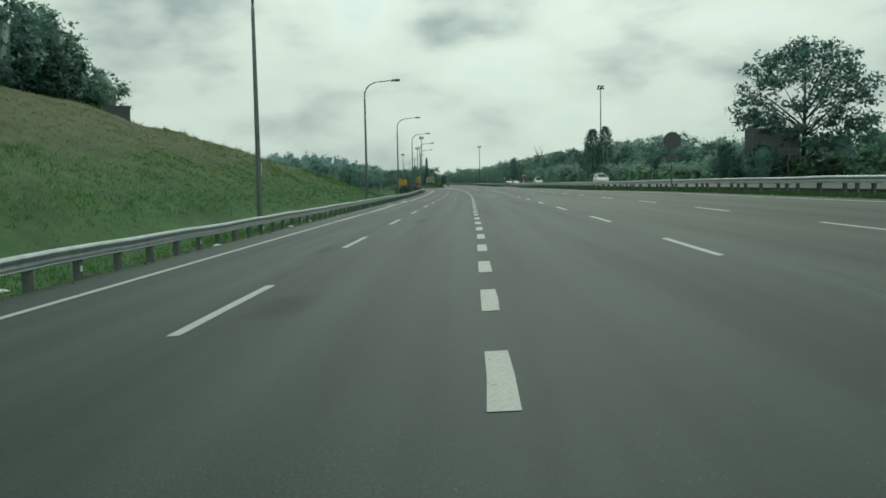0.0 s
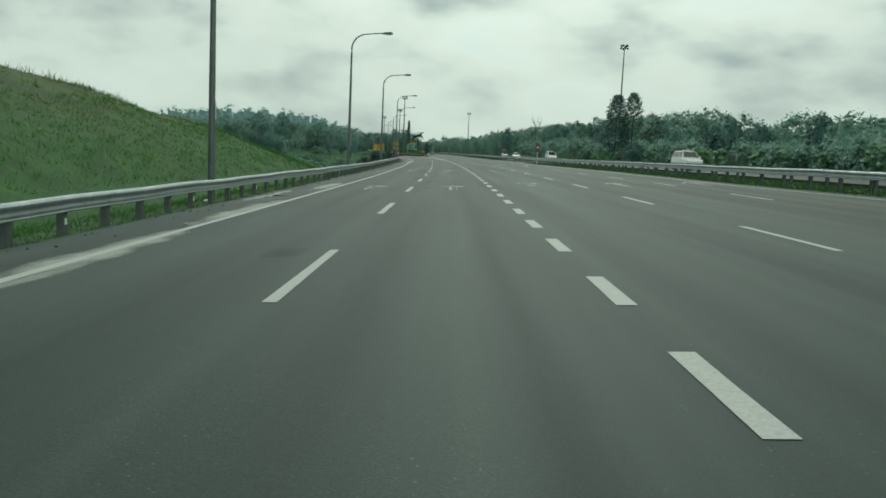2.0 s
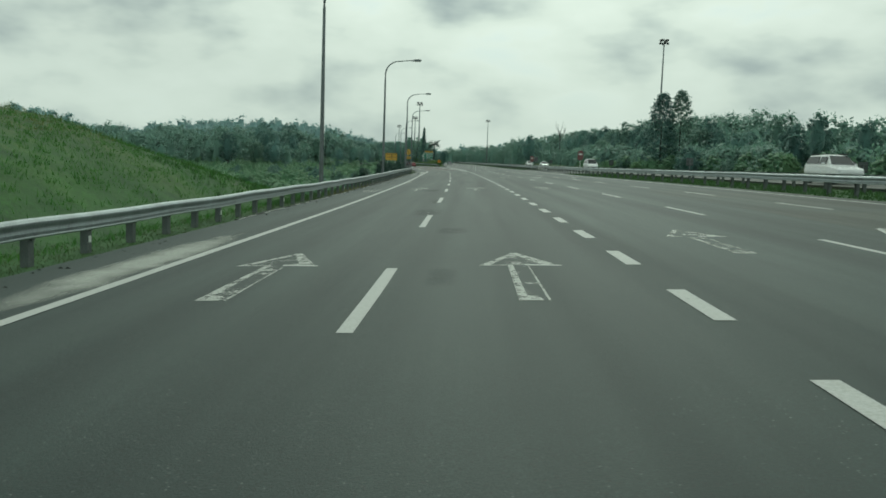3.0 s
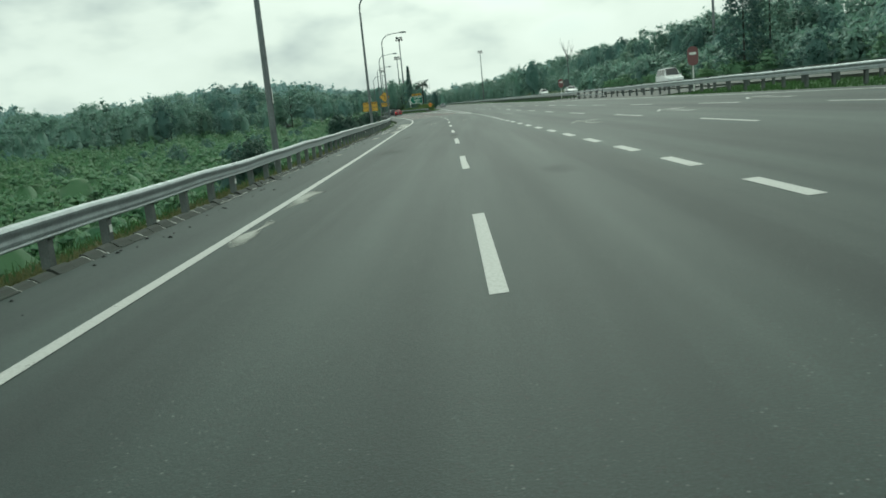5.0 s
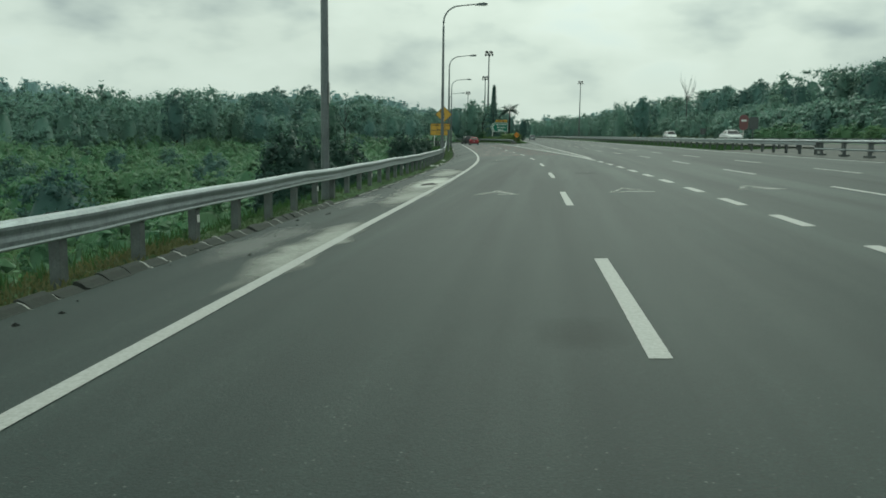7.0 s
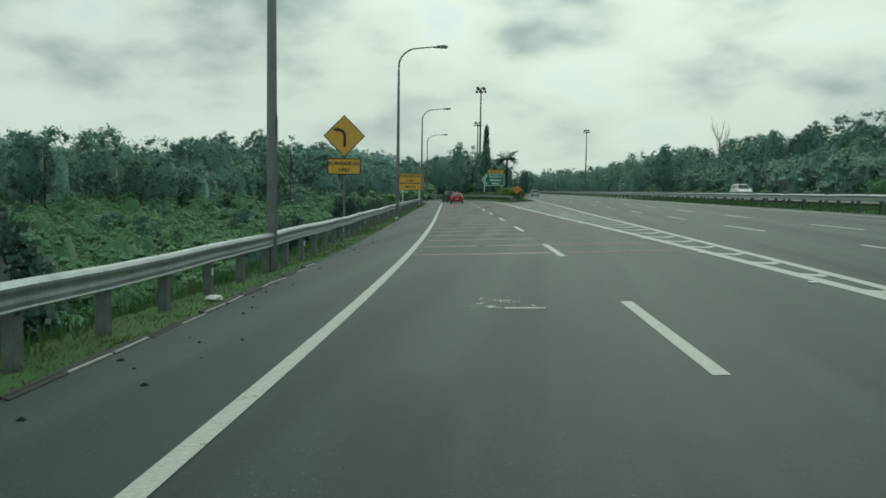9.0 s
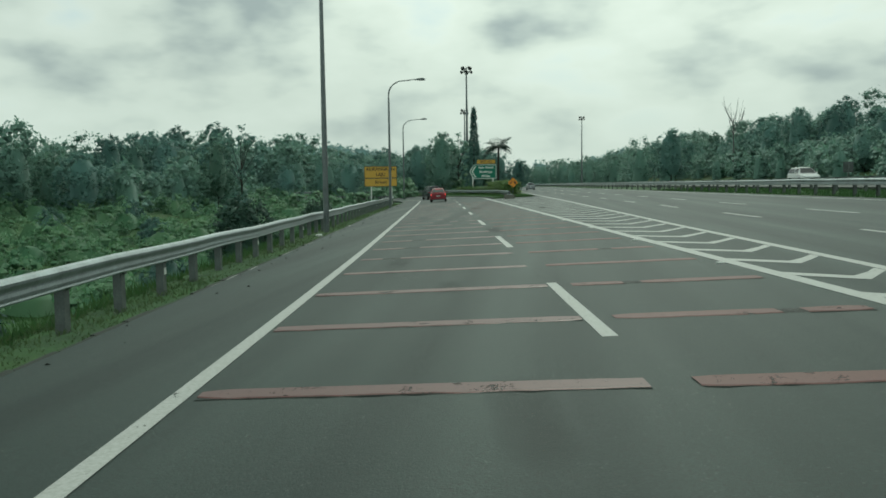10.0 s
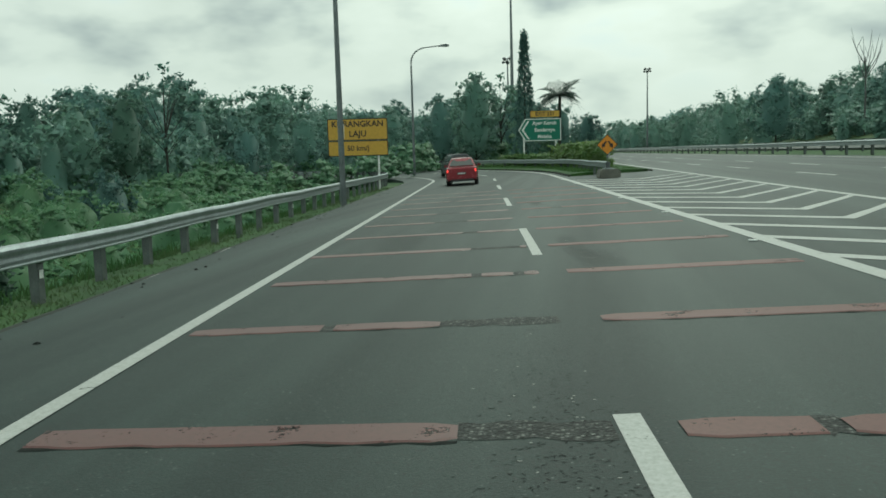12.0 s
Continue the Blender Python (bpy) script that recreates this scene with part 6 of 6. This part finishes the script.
def exit_sign(at):
    e = thing("exit_sign", "green direction sign with an arrow-shaped end and white border", "road sign", at=at)
    for x in (-1.45, 1.5):
        part("post", box((0.14, 0.14, 4.8), (x, 0.16, -2.0), 0.01), M_SIGNWHITE, e)
    w, h = 1.97, 1.02
    sign_panel(e, "border", [(-w, 0), (-w + 0.65, -h), (w, -h), (w, h), (-w + 0.65, h)], M_SIGNWHITE)
    g = sign_panel(e, "panel", [(-w + 0.12, 0), (-w + 0.70, -h + 0.08), (w - 0.08, -h + 0.08), (w - 0.08, h - 0.08), (-w + 0.70, h - 0.08)], M_GREEN, 0.02)
    g.matrix_basis = Matrix.Translation((0, -0.006, 0))
    c = sign_panel(e, "chevron", [(-w + 0.30, 0), (-w + 0.86, -h + 0.2), (-w + 1.04, -h + 0.2), (-w + 0.50, 0), (-w + 1.04, h - 0.2), (-w + 0.86, h - 0.2)], M_SIGNWHITE, 0.008)
    c.matrix_basis = Matrix.Translation((0, -0.011, 0))
    for text, z in (("Ayer Keroh", 0.60), ("Bandaraya", -0.02), ("Melaka", -0.62)):
        letters("lettering", text, 0.46, M_SIGNWHITE, e, upright(0.45, z, -0.012), bold=0.012)
    sign_panel(e, "number_rim", rect(2.75, 0.62, 0.05, 0.5, h + 0.42), M_BLACK)
    y = sign_panel(e, "number_panel", rect(2.65, 0.53, 0.04, 0.5, h + 0.42), M_YELLOW, 0.02)
    y.matrix_basis = Matrix.Translation((0, -0.006, 0))
    letters("lettering", "EXIT 231", 0.46, M_BLACK, e, upright(0.5, h + 0.42, -0.012), bold=0.01)
    return e


exit_sign(Matrix.Translation((-13.23, 361.0, 3.69)) @ Matrix.Rotation(radians(9), 4, "Z"))


def split_sign(at):
    e = thing("split_sign", "orange diamond sign with two parting black arrows", "road sign", at=at)
    part("post", tube([(0, 0.07, -2.9), (0, 0.07, 0.3)], [0.04, 0.04], 8), M_POLE, e)
    sign_panel(e, "diamond_rim", [(0, -0.78), (0.78, 0), (0, 0.78), (-0.78, 0)], M_BLACK)
    q = sign_panel(e, "diamond", [(0, -0.73), (0.73, 0), (0, 0.73), (-0.73, 0)], M_ORANGE, 0.02)
    q.matrix_basis = Matrix.Translation((0, -0.006, 0))
    for s in (-1, 1):
        a = sign_panel(e, "arrow", [(s * x, z) for x, z in ((0.03, 0.22), (0.13, 0.30), (0.30, 0.05), (0.40, 0.10), (0.42, -0.26), (0.12, -0.08), (0.21, -0.02))][::s], M_BLACK, 0.008)
        a.matrix_basis = Matrix.Translation((0, -0.012, 0))
    return e


split_sign(Matrix.Translation((-8.08, 332.4, 1.90)) @ Matrix.Rotation(radians(5), 4, "Z") @ Matrix.Scale(0.76, 4))


def red_sign(at, label, twin=False):
    e = thing("median_sign", label, "road sign", "signs on the median", at=at)
    part("post", tube([(0, 0.06, -3.6), (0, 0.06, 0.4)], [0.045, 0.045], 8), M_SIGNWHITE, e)
    sign_panel(e, "panel", rect(0.72, 1.25, 0.3), M_SIGNRED)
    b = sign_panel(e, "white_bar", rect(0.44, 0.16, 0.03, 0, 0.16), M_SIGNWHITE, 0.008)
    b.matrix_basis = Matrix.Translation((0, -0.01, 0))
    if twin:
        sign_panel(e, "side_panel", rect(0.75, 1.0, 0.2, 0.78, -0.05), M_SIGNGREY)
        part("side_post", tube([(0.78, 0.08, -3.6), (0.78, 0.08, 0.3)], [0.045, 0.045], 8), M_POLE, e)
    return e


red_sign(Matrix.Translation((15.4, 179.5, 3.03)), "tall red sign with a white bar on a thin pale post")
red_sign(Matrix.Translation((14.0, 241.7, 2.87)), "red sign with a white bar beside a grey sign back", True)


def sign_back(at, w, h, label, twin=False):
    e = thing("sign_back", label, "road sign", "signs seen from behind", at=at)
    for x in ((-w * 0.3, w * 0.3) if w > 1.5 else (0,)):
        part("post", tube([(x, -0.07, -at.translation.z + 0.3), (x, -0.07, h * 0.3)], [0.06, 0.06], 8), M_POLE, e)
    sign_panel(e, "panel", rect(w, h, 0.05), M_SIGNGREY)
    for z in (-h * 0.28, h * 0.28):
        part("stiffener", box((w * 0.94, 0.05, 0.07), (0, -0.03, z)), M_POLE, e)
    return e


sign_back(Matrix.Translation((35.3, 87.6, 5.4)), 5.7, 2.9, "big dark board seen from behind on two posts")
for x, y, w, z in ((27.0, 171.0, 0.8, 2.6), (33.5, 262.0, 1.0, 2.8), (36.0, 150.0, 0.9, 2.4), (37.3, 150.4, 0.9, 2.4), (26.5, 330.0, 1.0, 3.0)):
    sign_back(Matrix.Translation((x, y, z)), w, w * 1.1, "small grey sign back on a post by the far road")
disc = thing("round_sign", "large round sign seen from its dark back", "road sign", at=Matrix.Translation((17.55, 57.9, 4.32)))
bm = bmesh.new()
bmesh.ops.create_cone(bm, cap_ends=True, segments=36, radius1=0.62, radius2=0.62, depth=0.04, matrix=Matrix.Rotation(radians(90), 4, "X"))
part("disc", bm, M_SIGNGREY, disc)
part("post", tube([(0, 0.06, -4.0), (0, 0.06, 0.4)], [0.05, 0.05], 8), M_POLE, disc)
part("plate", box((1.0, 0.03, 0.35), (0, 0, -1.15), 0.01), M_SIGNGREY, disc)

bank_board = thing("bank_board", "small dark board standing on the bank beside the trees", "board", at=Matrix.Translation((-28.2, 73.2, gz(-28.2, 73.2) + 0.6)) @ Matrix.Rotation(radians(25), 4, "Z"))
part("panel", box((2.2, 0.08, 1.9), (0, 0, 0.5), 0.01), M_SIGNGREY, bank_board)
for x in (-0.7, 0.7):
    part("post", box((0.09, 0.09, 1.6), (x, 0.08, -0.2)), M_POST, bank_board)

# ---- vehicles ----


def loft(sections, close=True):
    """A skin through cross-sections, each a list of points of equal number."""
    bm = bmesh.new()
    rings = [[bm.verts.new(p) for p in sec] for sec in sections]
    n = len(rings[0])
    for a, b in zip(rings, rings[1:]):
        for k in range(n):
            bm.faces.new((a[k], a[(k + 1) % n], b[(k + 1) % n], b[k]))
    bm.faces.new(rings[0][::-1])
    bm.faces.new(rings[-1])
    bmesh.ops.recalc_face_normals(bm, faces=bm.faces)
    return bm


def car_ring(y, w, z0, z1, tuck=0.9, crown=0.02):
    """Half-width w at the waist, sill at z0, deck at z1."""
    zm = z0 + (z1 - z0) * 0.55
    half = [(w * tuck, z0), (w * 0.985, z0 + 0.10), (w, zm), (w * 0.965, z1 - 0.06), (w * 0.90, z1), (w * 0.4, z1 + crown)]
    return [(x, y, z) for x, z in half] + [(-x, y, z) for x, z in reversed(half)]


def car(label, paint, at, length=4.4, width=1.74, height=1.46, kind="sedan", lit=False, group="cars on the road"):
    """A car pointing to +y; origin on the ground under its middle."""
    e = thing("car", label, "car", group, at=at)
    L, W, H = length / 2, width / 2, height
    deck = 0.98 if kind == "sedan" else 1.0
    hood = 0.92 if kind != "suv" else 1.08
    back = deck if kind == "sedan" else hood + 0.05
    body = loft([car_ring(-L, W * 0.80, 0.42, back * 0.90), car_ring(-L + 0.06, W * 0.93, 0.30, back * 0.97), car_ring(-L + 0.35, W, 0.24, back), car_ring(-L * 0.4, W, 0.20, back + 0.02),
                 car_ring(L * 0.25, W, 0.20, hood + 0.05), car_ring(L * 0.5, W * 0.99, 0.22, hood), car_ring(L - 0.25, W * 0.95, 0.26, hood * 0.88), car_ring(L - 0.05, W * 0.86, 0.32, hood * 0.78), car_ring(L, W * 0.74, 0.40, hood * 0.66)])
    part("body", body, paint, e, smooth=False)
    if kind == "sedan":
        ys = (-L * 0.70, -L * 0.36, -L * 0.02, L * 0.18, L * 0.52)
        zs = (deck - 0.02, H - 0.06, H, H - 0.04, hood)
    else:
        ys = (-L * 0.96, -L * 0.84, -L * 0.1, L * 0.20, L * 0.56)
        zs = (back, H - 0.04, H, H - 0.05, hood)
    secs = []
    for y, z in zip(ys, zs):
        low = back - 0.04 if y < 0 else hood - 0.03
        lean = W * 0.90
        topw = W * 0.66 if z > back + 0.1 else W * 0.86
        half = [(lean, low), (lean * 0.99, low + (z - low) * 0.15), (topw + 0.04, low + (z - low) * 0.88), (topw * 0.92, z), (topw * 0.4, z + 0.02)]
        secs.append([(x, y, q) for x, q in half] + [(-x, y, q) for x, q in reversed(half)])
    part("cabin", loft(secs), paint, e)
    # glass, set just proud of the cabin skin
    def pane(name, corners, lift):
        c = [Vector(p) for p in corners]
        nrm = (c[1] - c[0]).cross(c[2] - c[0]).normalized() * lift
        v = [p + nrm for p in c] + [p + nrm * 0.2 for p in c]
        n = len(c)
        f = [tuple(range(n)), tuple(range(2 * n - 1, n - 1, -1))] + [(i, n + i, n + (i + 1) % n, (i + 1) % n) for i in range(n)]
        piece(name, mesh_of(name, v, f, M_GLASS), e)
    t = W * 0.60
    y0, y1, z0, z1 = ys[0], ys[1], zs[0] + 0.05, zs[1]
    k = 0.12
    pane("rear_window", [(-W * 0.76, y0 + (y1 - y0) * k, z0 + 0.02), (W * 0.76, y0 + (y1 - y0) * k, z0 + 0.02), (t, y1 - (y1 - y0) * 0.10, z1 - 0.07), (-t, y1 - (y1 - y0) * 0.10, z1 - 0.07)], 0.03)
    y0, y1, z0, z1 = ys[4], ys[3], hood, zs[3]
    pane("windscreen", [(W * 0.78, y0 - (y0 - y1) * 0.1, z0 + 0.08), (-W * 0.78, y0 - (y0 - y1) * 0.1, z0 + 0.08), (-t, y1 + 0.03, z1 - 0.04), (t, y1 + 0.03, z1 - 0.04)], 0.03)
    for sx in (1, -1):
        for a, b in ((ys[1] - 0.1, ys[2] - 0.12), (ys[2] - 0.04, ys[3] + 0.22)):
            lo = back + 0.07
            pane("side_window", [(sx * W * 0.905, a if a > ys[0] + 0.2 else ys[0] + 0.2, lo), (sx * W * 0.905, b, lo), (sx * (W * 0.70 + 0.02), b - 0.06, H - 0.13), (sx * (W * 0.70 + 0.02), a + 0.1, H - 0.13)][::sx], 0.022)
        part("mirror", box((0.2, 0.12, 0.14), (sx * (W + 0.08), L * 0.30, back + 0.06), 0.03), paint, e)
        # lamps
        part("tail_light", box((0.36, 0.10, 0.16), (sx * (W * 0.70), -L + 0.07, back * 0.80), 0.02), M_TAIL if lit else M_TAILOFF, e)
        part("headlight", box((0.34, 0.14, 0.14), (sx * (W * 0.66), L - 0.10, hood * 0.72), 0.03), M_HEAD, e)
        for y in (-L * 0.60, L * 0.62):
            wheel = new("wheel")
            wheel.parent = e
            wheel.matrix_basis = Matrix.Translation((sx * (W - 0.10), y, 0.31))
            ring = bmesh.new()
            bmesh.ops.create_cone(ring, cap_ends=True, segments=22, radius1=0.31, radius2=0.31, depth=0.21, matrix=Matrix.Rotation(radians(90), 4, "Y"))
            part("tyre", ring, M_TYRE, wheel)
            ring = bmesh.new()
            bmesh.ops.create_cone(ring, cap_ends=True, segments=18, radius1=0.20, radius2=0.17, depth=0.225, matrix=Matrix.Rotation(radians(90 * sx), 4, "Y"))
            part("rim", ring, M_RIM, wheel)
    part("rear_bumper", box((width * 0.9, 0.16, 0.24), (0, -L + 0.02, 0.42), 0.05), paint, e)
    part("lower_bumper", box((width * 0.72, 0.14, 0.14), (0, -L + 0.0, 0.30), 0.03), M_PLASTIC, e)
    part("number_plate", box((0.5, 0.02, 0.13), (0, -L - 0.01, back * 0.66), 0.004), M_PLASTIC, e, "dark plate")
    part("plate_bar", box((0.38, 0.008, 0.06), (0, -L - 0.022, back * 0.66)), M_SIGNWHITE, e)
    part("grille", box((width * 0.5, 0.06, 0.14), (0, L - 0.01, 0.46), 0.02), M_PLASTIC, e)
    if kind == "sedan":
        part("boot_lip", box((width * 0.62, 0.14, 0.03), (0, -L + 0.16, deck + 0.035), 0.01), paint, e)
    if kind == "suv":
        for sx in (1, -1):
            part("roof_rail", box((0.05, L * 1.1, 0.05), (sx * W * 0.60, -L * 0.3, H + 0.035), 0.01), M_PLASTIC, e)
    return e


def on_road(s, o, back=False, place=P, lift=0.0, extra=0.0):
    p = place(s, o, lift)
    return Matrix.Translation(p) @ Matrix.Rotation(heading(s) + extra + (math.pi if back else 0), 4, "Z") @ Matrix.Rotation(-math.atan(FALL) * (-1 if back else 1), 4, "Y")


car("red saloon car braking in the exit lane", M_CARRED, on_road(330.7, -1.83), 4.35, 1.72, 1.47, "sedan", True)
car("dark grey people carrier ahead on the exit ramp", M_CARGREY, on_road(349.0, -1.5, place=E_, extra=(349.0 - RAMP_S) / RAMP_R), 4.5, 1.78, 1.72, "suv")
car("small silver hatchback on the main carriageway", M_CARSILVER, on_road(409.0, 17.2, extra=-0.06), 3.9, 1.68, 1.5, "hatch")
car("dark saloon far along the main carriageway", M_CARGREY, on_road(455.0, 17.8, extra=-0.06), 4.4, 1.74, 1.46, "sedan")
for s, off, label, kd, ln, ht in ((124.0, 8.5, "white people carrier driving on the opposite carriageway", "suv", 4.7, 1.75), (208.0, 8.5, "white off-road car with dark sills on the opposite carriageway", "suv", 4.6, 1.9),
                                  (268.0, 9.5, "white saloon on the opposite carriageway", "sedan", 4.4, 1.46), (318.0, 12.5, "white hatchback on the opposite carriageway", "hatch", 4.0, 1.55)):
    o = far_edge(s, off)
    car(label, M_CARWHITE, Matrix.Translation(P(s, o, 0.25 - FALL * 0.5 * off + 0.01)) @ Matrix.Rotation(heading(s) + math.pi - (0.061 if s > 230 else 0), 4, "Z"), ln, 1.76, ht, kd, group="cars on the opposite carriageway")
